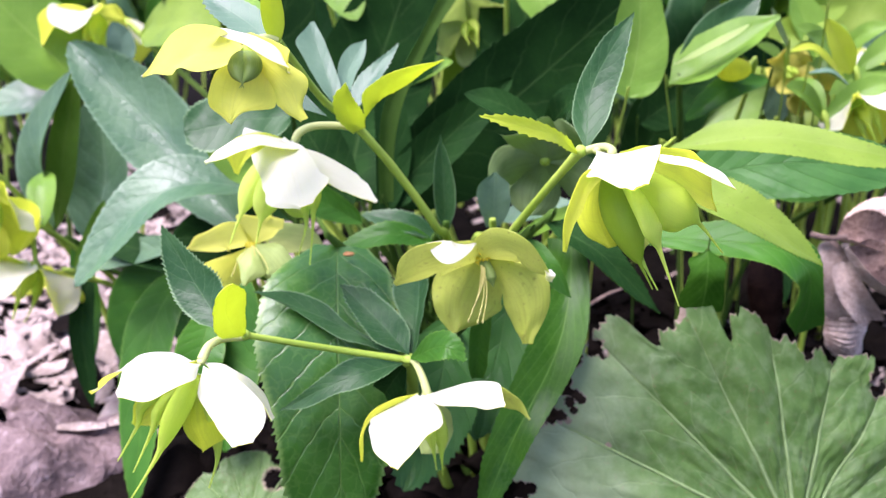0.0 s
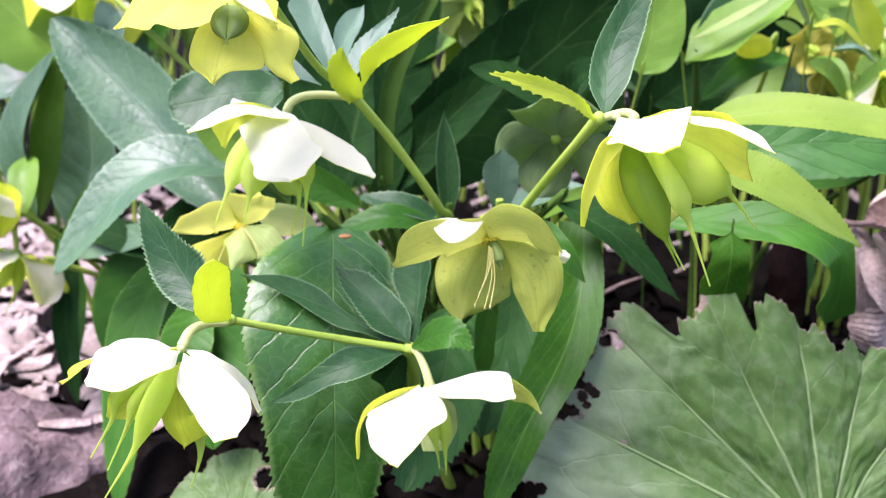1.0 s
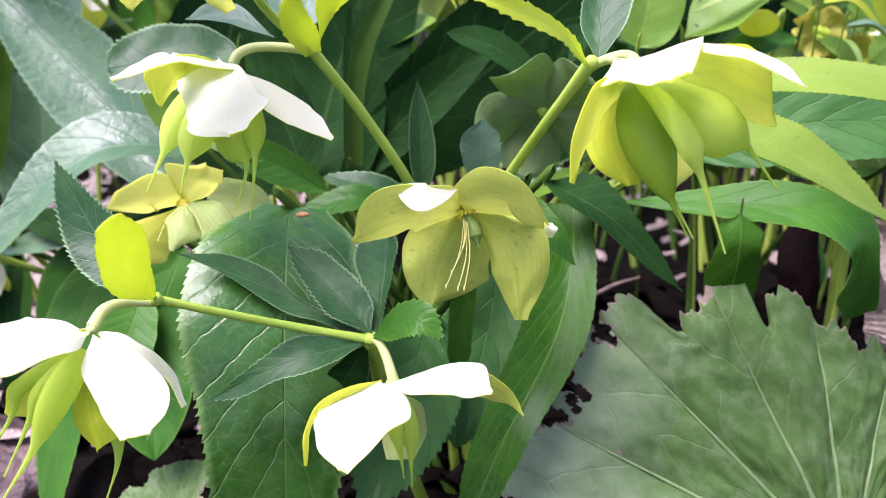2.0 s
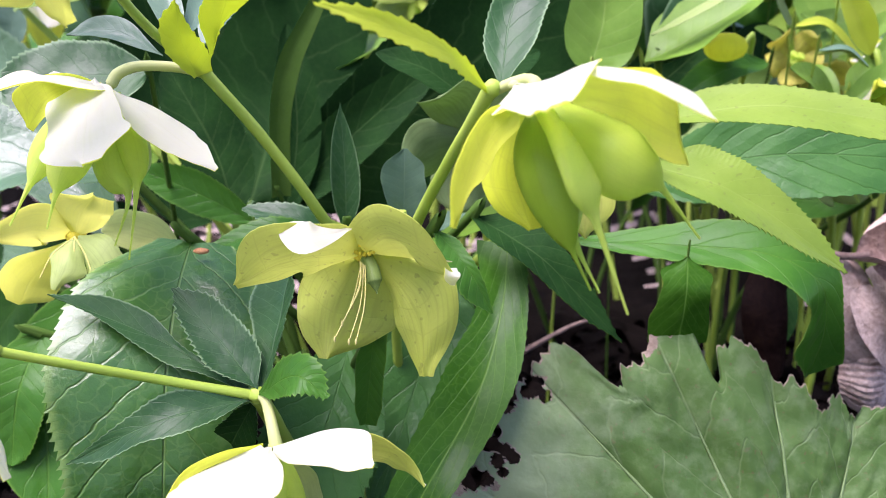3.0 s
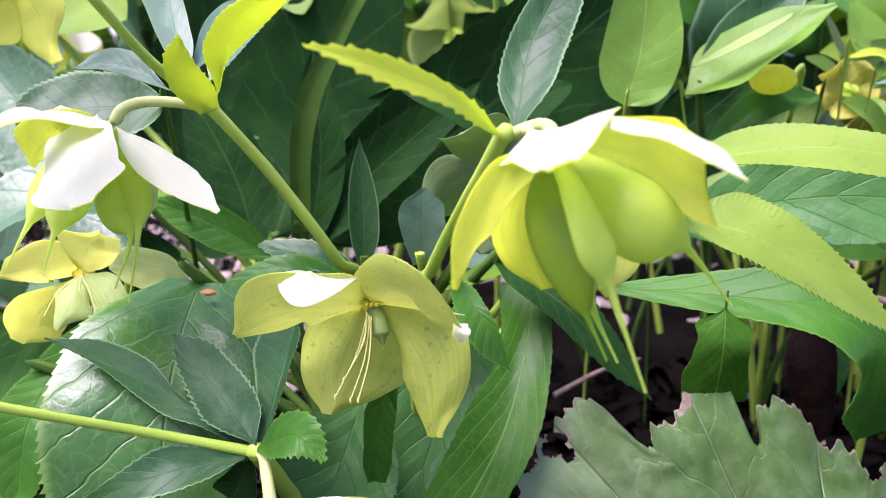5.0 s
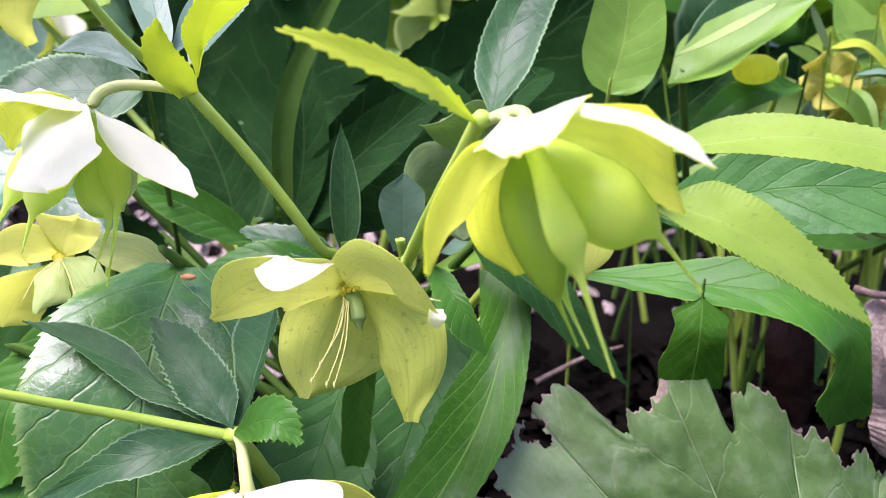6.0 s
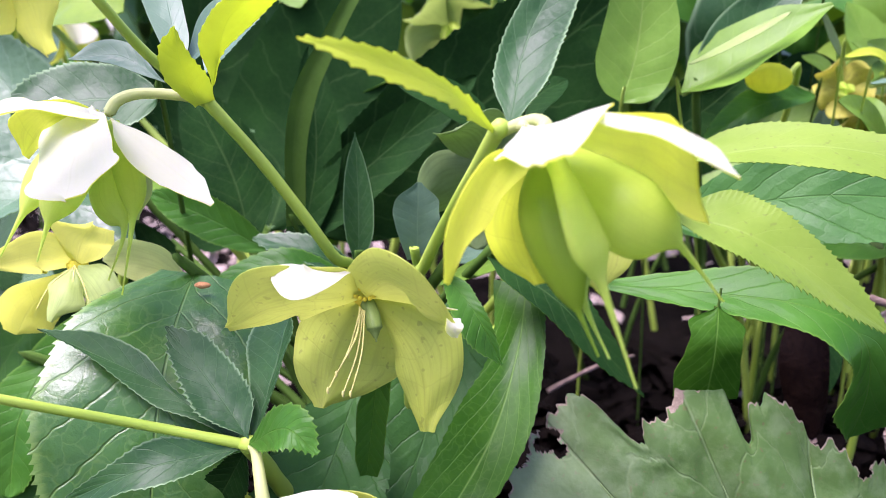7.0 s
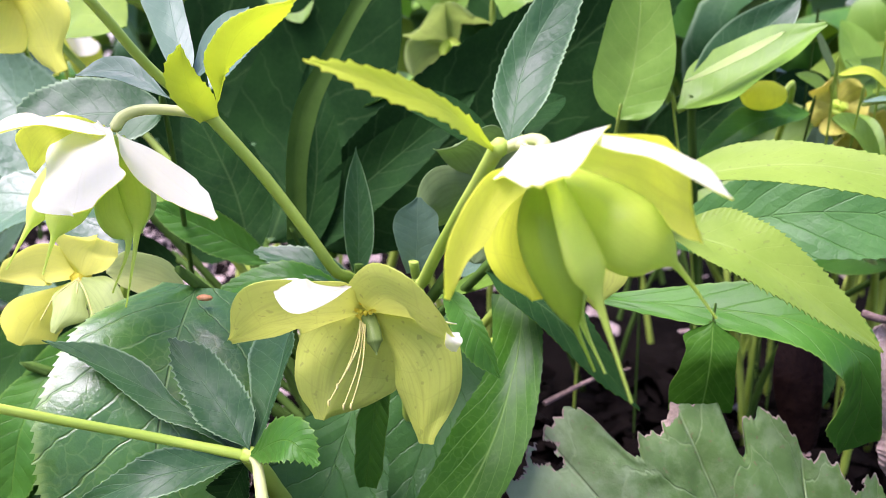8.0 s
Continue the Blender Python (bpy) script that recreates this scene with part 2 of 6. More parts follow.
POD_OLIVE = foliage("olive_seed_pod", (0.2, 0.36, 0.02), (0.31, 0.46, 0.04), (0.16, 0.28, 0.02), rough=0.4, through_light=0.6, trans=(0.55, 0.70, 0.14), pairs=7, slant=0.9, vein_amount=0.25, quilt=0.2, relief=0.0003, streak=0.3)
POD_GREEN = foliage("green_seed_pod", (0.14, 0.24, 0.05), (0.24, 0.36, 0.09), (0.34, 0.46, 0.12), rough=0.4, through_light=0.4, pairs=7, slant=0.9, vein_amount=0.3, quilt=0.2, relief=0.0003, streak=0.4)
SHEEN = foliage("waxy_blue_leaf", (0.032, 0.1, 0.036), (0.07, 0.165, 0.062), (0.17, 0.29, 0.15), spec=0.62, rough=0.42, coat=0.0, through_light=0.2, pillow=0.14, relief=0.0012, pairs=8, slant=1.7, quilt=0.4, vein_amount=0.4, bump_s=0.7, net_amount=0.35, margin=0.6)
STALK = foliage("leaf_stalk", (0.038, 0.092, 0.013), (0.075, 0.155, 0.024), (0.12, 0.22, 0.04), rough=0.6, through_light=0.1, quilt=0.1, vein_amount=0.1, relief=0.0003, spec=0.06)
STEM = foliage("stem", (0.29, 0.45, 0.045), (0.42, 0.575, 0.085), (0.38, 0.52, 0.09), rough=0.42, through_light=0.25, quilt=0.1, vein_amount=0.1, relief=0.0003)
PEDICEL = foliage("pedicel", (0.42, 0.50, 0.16), (0.55, 0.62, 0.24), (0.5, 0.58, 0.2), rough=0.45, through_light=0.3, quilt=0.1, vein_amount=0.1, relief=0.0003)
YELLOW = grainy("nectary_yellow", (0.7, 0.6, 0.03), (0.82, 0.7, 0.06), rough=0.5, scale=300, bump_d=0.0003)
STAMEN = grainy("stamen", (0.46, 0.44, 0.12), (0.6, 0.56, 0.2), rough=0.55, scale=300, bump_d=0.0002)
BIGLEAF = foliage("matte_grey_green_leaf", (0.042, 0.105, 0.014), (0.072, 0.15, 0.028), (0.15, 0.23, 0.085), rough=0.6, through_light=0.15, pairs=4, slant=1.0, vein_amount=0.45, quilt=0.35, spots=0.6, relief=0.001, spec=0.3, pillow=0.15, pale_sheen=(0.28, 0.36, 0.20), net_scale=140.0, net_amount=0.22, bump_s=0.7)
BIGVEIN = grainy("pale_leaf_vein", (0.13, 0.21, 0.07), (0.18, 0.27, 0.105), rough=0.6, scale=200, bump_d=0.0003)
BITTEN = grainy("browned_leaf_edge", (0.14, 0.11, 0.075), (0.34, 0.28, 0.2), rough=0.8, scale=260, bump_d=0.0005)
# soil colour taken near black: holds the deep shade under the plants
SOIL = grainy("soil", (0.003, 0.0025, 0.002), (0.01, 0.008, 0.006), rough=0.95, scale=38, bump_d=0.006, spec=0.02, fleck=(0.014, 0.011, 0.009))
ROCK = grainy("rock", (0.098, 0.07, 0.064), (0.235, 0.18, 0.165), rough=0.9, scale=34, bump_d=0.007, fleck=(0.28, 0.225, 0.21))
DEAD = grainy("dead_leaf", (0.19, 0.15, 0.122), (0.41, 0.345, 0.295), rough=0.8, scale=90, bump_d=0.001, fleck=(0.58, 0.51, 0.45))
DRY = grainy("dry_pleated_leaf", (0.32, 0.235, 0.18), (0.7, 0.585, 0.475), rough=0.7, scale=70, bump_d=0.003, fleck=(0.52, 0.41, 0.33), spec=0.25)
DRY_DARK = grainy("dry_leaf_hollow", (0.12, 0.075, 0.055), (0.32, 0.225, 0.17), rough=0.7, scale=70, bump_d=0.002, fleck=(0.12, 0.08, 0.06), spec=0.2)
# dead leaf colour with the shade below the plants painted in
DEAD_DARK = grainy("shaded_dead_leaf", (0.003, 0.0022, 0.0016), (0.009, 0.007, 0.005), rough=0.75, scale=90, bump_d=0.001, spec=0.03)
# dark brown leaf, darkened further by the shade of the gap
BROWN = grainy("shaded_brown_leaf", (0.004, 0.002, 0.0016), (0.013, 0.007, 0.0045), rough=0.6, scale=60, bump_d=0.0015, spec=0.03)
ORANGE = grainy("withered_orange", (0.42, 0.16, 0.05), (0.62, 0.33, 0.14), rough=0.7, scale=300, bump_d=0.0003)
TWIG = grainy("twig", (0.12, 0.085, 0.065), (0.30, 0.22, 0.17), rough=0.85, scale=200, bump_d=0.0008)


# ---- mesh makers ----
def vec(p):
    return p if isinstance(p, Vector) else Vector(p)


def spline(points, count):
    """Catmull-Rom through the points, count + 1 samples."""
    p = [vec(q) for q in points]
    if len(p) == 2:
        return [p[0].lerp(p[1], i / count) for i in range(count + 1)]
    p = [p[0] * 2 - p[1]] + p + [p[-1] * 2 - p[-2]]
    spans = len(p) - 3
    out = []
    for i in range(count + 1):
        x = min(i / count * spans, spans - 1e-6)
        k = int(x)
        t = x - k
        a, b, c, d = p[k:k + 4]
        out.append(0.5 * ((2 * b) + (c - a) * t + (2 * a - 5 * b + 4 * c - d) * t * t + (3 * b - a - 3 * c + d) * t ** 3))
    return out


def tangents(c):
    return [(c[min(i + 1, len(c) - 1)] - c[max(i - 1, 0)]).normalized() for i in range(len(c))]


class Sheet:
    """Collects vertices, faces, uvs and material slots for one mesh."""

    def __init__(self):
        self.v, self.f, self.uv, self.mi = [], [], [], []

    def grid(self, rows, uvs, slot=0, flip=False, closed=False):
        off, w = len(self.v), len(rows[0])
        for r in rows:
            self.v.extend(r)
        for i in range(len(rows) - 1):
            for j in range(w if closed else w - 1):
                k = (j + 1) % w
                q = [off + i * w + j, off + i * w + k, off + (i + 1) * w + k, off + (i + 1) * w + j]
                t = [uvs[i][j], uvs[i][k], uvs[i + 1][k], uvs[i + 1][j]]
                if flip:
                    q.reverse()
                    t.reverse()
                self.f.append(q)
                self.uv.extend(t)
                self.mi.append(slot)

    def done(self, name, origin):
        me = bpy.data.meshes.new(name)
        me.from_pydata([tuple(p - origin) for p in self.v], [], self.f)
        layer = me.uv_layers.new(name="UVMap")
        layer.data.foreach_set("uv", [x for t in self.uv for x in t])
        me.polygons.foreach_set("material_index", self.mi)
        me.polygons.foreach_set("use_smooth", [True] * len(self.f))
        me.update()
        return me


def put(name, me, parent, mats, label=""):
    ob = new(name, me)
    for m in mats:
        me.materials.append(m)
    ob.parent = parent
    if label:
        ob["label"] = label
    return ob


def thing(name, at, label, category, group=""):
    ob = new(name)
    ob.location = at
    ob.empty_display_size = 0.01
    return tagged(ob, label, category, group)


def where(parent):
    """The world place of a thing or of a part that sits at its origin."""
    p = Vector((0, 0, 0))
    while parent is not None:
        p = p + parent.location
        parent = parent.parent
    return p


def width_at(row, s):
    """A smooth value along a row of even steps, s from 0 to 1."""
    x = min(max(s, 0.0), 1.0) * (len(row) - 1)
    k = min(int(x), len(row) - 2)
    t = x - k
    a, b, c, d = row[max(k - 1, 0)], row[k], row[k + 1], row[min(k + 2, len(row) - 1)]
    return 0.5 * ((2 * b) + (c - a) * t + (2 * a - 5 * b + 4 * c - d) * t * t + (3 * b - a - 3 * c + d) * t ** 3)


def blade(name, parent, points, width, face=(0, -0.5, 0.85), mats=None, shape=(0.75, 0.75), fold=0.18, curl=0.0, wave=0.0, teeth=0,
          tooth=0.05, face_end=None, rows=26, half=4, thick=0.00035, seed=0, pleat=0.0, ripple=0.0, edges=None, ragged=0.0, label=""):
    """One leaf blade or petal along a curved midline, as a thin closed shell: slot 0 toward face, slot 1 behind.
    edges: half-widths to the left and right of the midline at even steps, for an outline that is not symmetric."""
    mats = mats or (LEAF, LEAF_UNDER)
    if teeth:
        teeth, tooth = int(teeth * 1.6), tooth * 0.75
        rows = max(rows, teeth * 3)
    c = spline(points, rows)
    tan = tangents(c)
    f0 = vec(face)
    f1 = vec(face_end) if face_end else f0
    if len(shape) == 2:
        a, b = shape
        prof = [(i / rows) ** a * (1 - i / rows) ** b for i in range(rows + 1)]
    else:
        # ovate outline running out to a point
        a, p, b = shape
        prof = [(i / rows) ** a * max(0.0, 1 - (i / rows) ** p) ** b for i in range(rows + 1)]
    peak = max(prof)
    rnd = random.Random(seed * 7 + 3)
    ph = rnd.random() * 6
    top, bot, uvs = [], [], []
    for i in range(rows + 1):
        s = i / rows
        n = f0.lerp(f1, s)
        n = (n - n.dot(tan[i]) * tan[i]).normalized()
        lat = tan[i].cross(n)
        w = width / 2 * prof[i] / peak
        w = max(w, width * 0.012)
        sides = [max(width_at(e, s), width * 0.010) for e in edges] if edges else (w, w)
        w = (sides[0] + sides[1]) / 2
        r_top, r_bot, r_uv = [], [], []
        for j in range(-half, half + 1):
            u = j / half
            e = 1.0 + 0.05 * noise.noise((s * 6, seed * 1.7, 1.0 if u > 0 else 5.0)) * abs(u)
            x = u * sides[1 if u > 0 else 0] * e
            if ragged and s > 0.7:
                x *= 1 - ragged * abs(u) * (1 + noise.noise((s * 40, seed, u)))
            shift = 0.0
            if teeth and abs(j) == half and 0.12 < s < 0.985:
                k = (i + (1 if j > 0 else 0)) % 3
                x += math.copysign(width * 1.7 * tooth * (0.0, 0.3, 1.0)[k] * (0.6 + 0.8 * rnd.random()), u)
                shift = width * 1.7 * tooth * (0.0, 0.4, 0.8)[k]
            h = fold * w * abs(u) ** 1.3 + curl * w * u * u
            h += wave * width * u * u * math.sin(s * 11 + ph + (1.6 if u > 0 else 0))
            h += width * 0.03 * noise.noise((s * 5 + seed, u * 2.2, seed * 0.37))
            h += pleat * width * math.sin(u * 7 + s * 3 + seed) * (0.4 + 0.6 * s) + ripple * width * math.sin(s * 55 + u * 2 + 2 * noise.noise((s * 8, u * 2, seed)))
            p = c[i] + lat * x + n * h + tan[i] * shift
            r_top.append(p)
            r_bot.append(p - n * thick * (1.0 if abs(u) < 0.99 else 0.5))
            r_uv.append((0.5 + 0.5 * u, s))
        top.append(r_top)
        bot.append(r_bot)
        uvs.append(r_uv)
    sh = Sheet()
    sh.grid(top, uvs, 0)
    sh.grid(bot, uvs, 1, flip=True)
    for col, flip in ((0, True), (2 * half, False)):
        sh.grid([[top[i][col], bot[i][col]] for i in range(rows + 1)], [[uvs[i][col]] * 2 for i in range(rows + 1)], 1, flip=flip)
    sh.grid([top[-1], bot[-1]], [uvs[-1], uvs[-1]], 1)
    return put(name, sh.done(name, where(parent)), parent, mats, label)


def tube(name, parent, points, r0, r1, mat, sides=9, rows=20, label="", bulge=0.0):
    c = spline(points, rows)
    tan = tangents(c)
    ref = Vector((0.3, -0.9, 0.31))
    out, uvs = [], []
    for i in range(rows + 1):
        s = i / rows
        r = r0 + (r1 - r0) * s + bulge * r0 * (max(0, 1 - s * 8) + max(0, 1 - (1 - s) * 8)) + r0 * 0.06 * noise.noise((s * 9, r0 * 3000, 0))
        n = (ref - ref.dot(tan[i]) * tan[i]).normalized()
        b = tan[i].cross(n)
        out.append([c[i] + (n * math.cos(q) + b * math.sin(q)) * r for q in [k * 2 * math.pi / sides for k in range(sides)]])
        uvs.append([(0.25 + 0.5 * abs(k / sides - 0.5), s) for k in range(sides)])
    sh = Sheet()
    sh.grid(out, uvs, 0, closed=True)
    for row, flip in ((0, True), (-1, False)):
        off = len(sh.v)
        sh.v.extend(out[row])
        q = list(range(off, off + sides))
        if not flip:
            pass
        else:
            q.reverse()
        sh.f.append(q)
        sh.uv.extend([(0.3, 0.5)] * sides)
        sh.mi.append(0)
    return put(name, sh.done(name, where(parent)), parent, (mat,), label)


def pod(name, parent, points, width, depth, face, body=0.62, style=0.0007, mat=None, label="", rows=30, sides=14, swell=0.75):
    """A swollen seed pod with a keel, narrowing into a long beak."""
    c = spline(points, rows)
    tan = tangents(c)
    f = vec(face)
    out, uvs = [], []
    for i in range(rows + 1):
        s = i / rows
        n = (f - f.dot(tan[i]) * tan[i]).normalized()
        b = tan[i].cross(n)
        x = min(s / body, 1.0)
        p = math.sin(math.pi * min(1, x ** swell * 0.97 + 0.03)) ** 0.72 if x < 1 else 0.0
        st = style * (0.32 + 2.3 * max(0.0, 1 - max(0.0, s - body * 0.7) / (1 - body * 0.7)) ** 2.2)
        ring, ruv = [], []
        for k in range(sides):
            q = k * 2 * math.pi / sides
            cx, cy = math.cos(q), math.sin(q)
            wx = math.copysign(abs(cx) ** 1.25, cx)
            ring.append(c[i] + b * wx * max(width / 2 * p, st) + n * cy * max(depth / 2 * p, st))
            ruv.append((0.5 + 0.5 * cx, s))
        out.append(ring)
        uvs.append(ruv)
    sh = Sheet()
    sh.grid(out, uvs, 0, closed=True)
    return put(name, sh.done(name, where(parent)), parent, (mat or POD,), label)


def lump(name, parent, at, size, mat, seed=0, rough=0.15, rings=7, sides=10, label=""):
    """A small uneven knob: receptacle, bud or pebble."""
    at = vec(at)
    out, uvs = [], []
    for i in range(rings + 1):
        a = math.pi * (0.02 + 0.96 * i / rings)
        ring = []
        for k in range(sides):
            q = 2 * math.pi * k / sides
            d = Vector((math.sin(a) * math.cos(q), math.sin(a) * math.sin(q), -math.cos(a)))
            r = 1 + rough * noise.noise(d * 2.1 + Vector((seed, seed * 0.7, 0)))
            ring.append(at + Vector((d.x * size[0], d.y * size[1], d.z * size[2])) * r)
        out.append(ring)
        uvs.append([(k / sides, i / rings) for k in range(sides)])
    sh = Sheet()
    sh.grid(out, uvs, 0, closed=True)
    return put(name, sh.done(name, where(parent)), parent, (mat,), label)


def petal(flower, points, width, face, inside=None, outside=None, seed=0, **kw):
    kw.setdefault("shape", (0.62, 2.6, 0.72))
    kw.setdefault("fold", 0.05)
    kw.setdefault("curl", 0.22)
    kw.setdefault("wave", 0.035)
    kw.setdefault("half", 6)
    # slot 0 is the outside, which faces the sky on a nodding flower
    return blade("petal", flower, points, width, face, (outside or PETAL_OUT, inside or PETAL_IN), seed=seed, thick=0.0004, rows=22, **kw)


def crown_point(i):
    r = random.Random(i * 13 + 5)
    return Vector((0.02 + 0.05 * (r.random() - 0.5), 0.43 + 0.06 * (r.random() - 0.5), GZ - 0.004))


def leaf(points, width, label, mats=None, face=(0, -0.5, 0.85), root=None, stalk=0.0016, seed=0, group="hellebore leaves", rib=0.0007, name="hellebore_leaf", **kw):
    """A leaf that stands on the soil by its stalk: blade, raised midrib and stalk."""
    pts = [vec(p) for p in points]
    foot = vec(root) if root is not None else crown_point(seed)
    ob = thing(name, pts[0], label, "leaf", group)
    blade("blade", ob, pts, width, face, mats, seed=seed, **kw)
    green = STEM if mats and mats[0] in (BRACT, LIME, PALEGREEN, GLAUC) else STALK
    c = spline(pts, 14)
    f = vec(face)
    tan = tangents(c)
    low = [c[i] + (f - f.dot(tan[i]) * tan[i]).normalized() * (width * 0.03 * noise.noise((i / 14 * 5 + seed, 0, seed * 0.37)) - rib * 1.3) for i in range(len(c))]
    tube("midrib", ob, low[:-1], rib * 1.3, rib * 0.25, green, sides=6, rows=14)
    d = pts[0] - foot
    tube("stalk", ob, [foot, foot + Vector((d.x * 0.3, d.y * 0.3, d.z * 0.55)), pts[0] - (pts[1] - pts[0]) * 0.05, pts[0]], stalk * 1.2, stalk * 0.8, green, sides=8, rows=14)
    return ob


def radial_flower(parent, at, axis, size, inside=None, opening=0.5, seed=0, petals=5, pods=3):
    """A small nodding flower with petals in a ring about its axis."""
    at, axis = vec(at), vec(axis).normalized()
    r = random.Random(seed)
    fl = lump("flower", parent, at, (size * 0.09, size * 0.09, size * 0.09), STEM, seed)
    base = axis.orthogonal().normalized()
    for i in range(petals):
        q = Matrix.Rotation(2 * math.pi * (i + 0.2 * r.random()) / petals + seed, 3, axis)
        out = q @ base
        tip = at + (out * math.sin(opening * 1.57) + axis * math.cos(opening * 1.57)) * size
        mid = at + (out * math.sin(opening * 1.57 + 0.35) + axis * math.cos(opening * 1.57 + 0.35)) * size * 0.58
        petal(fl, [at + out * size * 0.05, mid, tip], size * (0.8 + 0.15 * r.random()), out - axis * 0.3, inside, inside if inside in (PETAL_GREEN, PETAL_SHADED, PETAL_TAN) else None, seed=seed * 5 + i)
    for i in range(pods):
        q = Matrix.Rotation(2 * math.pi * i / max(pods, 1) + seed * 2, 3, axis)
        out = q @ base
        pod("seed_pod", fl, [at + out * size * 0.05, at + axis * size * 0.5 + out * size * 0.16, at + axis * size * 0.95 + out * size * 0.12], size * 0.26, size * 0.2, out)
    return fl


# ---- ground ----
def build_ground():
    rings, sides = 46, 96
    rows, uvs = [], []
    for i in range(rings):
        r = 0.02 * (1.21 ** i) - 0.02 if i else 0.0
        row = []
        for k in range(sides):
            q = 2 * math.pi * k / sides
            x, y = 0.02 + r * math.cos(q), 0.45 + r * math.sin(q)
            amp = 0.008 * min(1, r * 8)
            row.append(Vector((x, y, GZ + amp * noise.noise((x * 14, y * 14, 0)) + amp * 0.5 * noise.noise((x * 50, y * 50, 3)) + 0.05 * min(r, 3) * noise.noise((x * 0.6, y * 0.6, 9)))))
        rows.append(row)
        uvs.append([(k / sides, i / rings) for k in range(sides)])
    sh = Sheet()
    sh.grid(rows, uvs, 0, closed=True)
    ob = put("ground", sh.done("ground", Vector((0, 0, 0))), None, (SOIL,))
    return tagged(ob, "dark soil with plant shade in its colour, strewn with dead leaves", "ground", kind="structure")


build_ground()

# ---- flowering stem with the two flowers A and B ----
G_FL = "flowering stems"
stem_ab = thing("flowering_hellebore", (0.030, 0.40, GZ), "tall hellebore stem with two pale nodding flowers and leafy bracts", "flower", G_FL)
tube("stem", stem_ab, [(0.030, 0.40, GZ - 0.004), (0.0215, 0.3650, 0.1658), (0.0155, 0.3400, 0.1904), (0.0021, 0.3280, 0.2152), (-0.0094, 0.3180, 0.2330)], 0.0018, 0.0015, STEM, sides=12, rows=28, bulge=0.1)
tube("stem", stem_ab, [(-0.0094, 0.3180, 0.2330), (-0.0190, 0.3080, 0.2437), (-0.0250, 0.2950, 0.2568), (-0.0274, 0.2812, 0.2652)], 0.0013, 0.0011, STEM, rows=16, bulge=0.1)
tube("pedicel", stem_ab, [(-0.0087, 0.3180, 0.2322), (-0.0158, 0.3170, 0.2340), (-0.0241, 0.3150, 0.2345), (-0.0288, 0.3130, 0.2330), (-0.0307, 0.3120, 0.2302)], 0.0012, 0.0015, PEDICEL, rows=14)
blade("bract", stem_ab, [(-0.0066, 0.3165, 0.2366), (0.0060, 0.2920, 0.2514), (0.0213, 0.2810, 0.2580)], 0.0083, (0.483, -0.129, 0.866), (BRACT, BRACT), edges=((0, 0.0003, 0.0033, 0.0056, 0.0045, 0), (0.0006, 0.0049, 0.0039, 0.0027, 0.002, 0)), seed=1, teeth=10, tooth=0.025, fold=0.15, label="folded yellow-green bract")
blade("bract", stem_ab, [(-0.0104, 0.3160, 0.2318), (-0.0119, 0.3100, 0.2408), (-0.0111, 0.3050, 0.2496)], 0.0084, (0.1, -0.85, 0.5), (BRACT, BRACT), edges=((0.001, 0.0028, 0.0041, 0.0044, 0.0033, 0), (0.004, 0.0047, 0.0043, 0.0033, 0.0016, 0)), seed=2, teeth=6, tooth=0.03, fold=0.2, label="short yellow-green bract")
blade("leaflet", stem_ab, [(-0.0156, 0.3210, 0.2395), (-0.0222, 0.3320, 0.2547), (-0.0267, 0.3400, 0.2682)], 0.0096, (0.25, -0.85, 0.4), (GLAUC, LEAF_UNDER), edges=((0.0011, 0.0036, 0.005, 0.0063, 0.0067, 0), (0.0002, 0.0029, 0.0035, 0.0033, 0.0027, 0.0018)), seed=3, fold=0.2, label="blue-green leaflet")
blade("leaflet", stem_ab, [(-0.0148, 0.3220, 0.2407), (-0.0136, 0.3400, 0.2513), (-0.0077, 0.3500, 0.2610)], 0.0078, (0.1, -0.85, 0.4), (GLAUC, LEAF_UNDER), edges=((0.0006, 0.0021, 0.0035, 0.0043, 0.0036, 0), (0, 0.0022, 0.003, 0.0035, 0.0028, 0.0001)), seed=4, fold=0.2, label="blue-green leaflet")
blade("leaflet", stem_ab, [(-0.0100, 0.3200, 0.2388), (-0.0042, 0.3300, 0.2498), (0.0053, 0.3350, 0.2600)], 0.0082, (-0.3, -0.8, 0.5), (GLAUC, LEAF_UNDER), edges=((0.0003, 0.0042, 0.0043, 0.0024, 0.0009, 0), (0, 0.003, 0.0039, 0.0036, 0.0023, 0.0001)), seed=5, teeth=9, tooth=0.04, fold=0.2, label="blue-green leaflet")
lump("node", stem_ab, (-0.0097, 0.3180, 0.2334), (0.0022, 0.0020, 0.0022), STEM, 1)
blade("leaflet", stem_ab, [(-0.0206, 0.3220, 0.2370), (-0.0339, 0.3270, 0.2432), (-0.0461, 0.3251, 0.2424)], 0.0078, (0.1, -0.75, 0.65), (GLAUC, LEAF_UNDER), edges=((0.0002, 0.0021, 0.0033, 0.0032, 0.0016, 0), (0, 0.0015, 0.0035, 0.0046, 0.0035, 0.0002)), seed=6, label="blue-green leaflet")
blade("leaflet", stem_ab, [(-0.0285, 0.2826, 0.2635), (-0.0402, 0.2947, 0.2712), (-0.0541, 0.3040, 0.2791)], 0.0115, (0.2, -0.75, 0.6), (GLAUC, LEAF_UNDER), seed=7, teeth=9, tooth=0.04, label="blue-green leaflet")
blade("bract", stem_ab, [(-0.0279, 0.2817, 0.2642), (-0.0278, 0.2789, 0.2729), (-0.0266, 0.2733, 0.2844)], 0.0067, (0.1, -0.9, 0.3), (BRACT, BRACT), seed=8, fold=0.3, label="yellow-green bract")
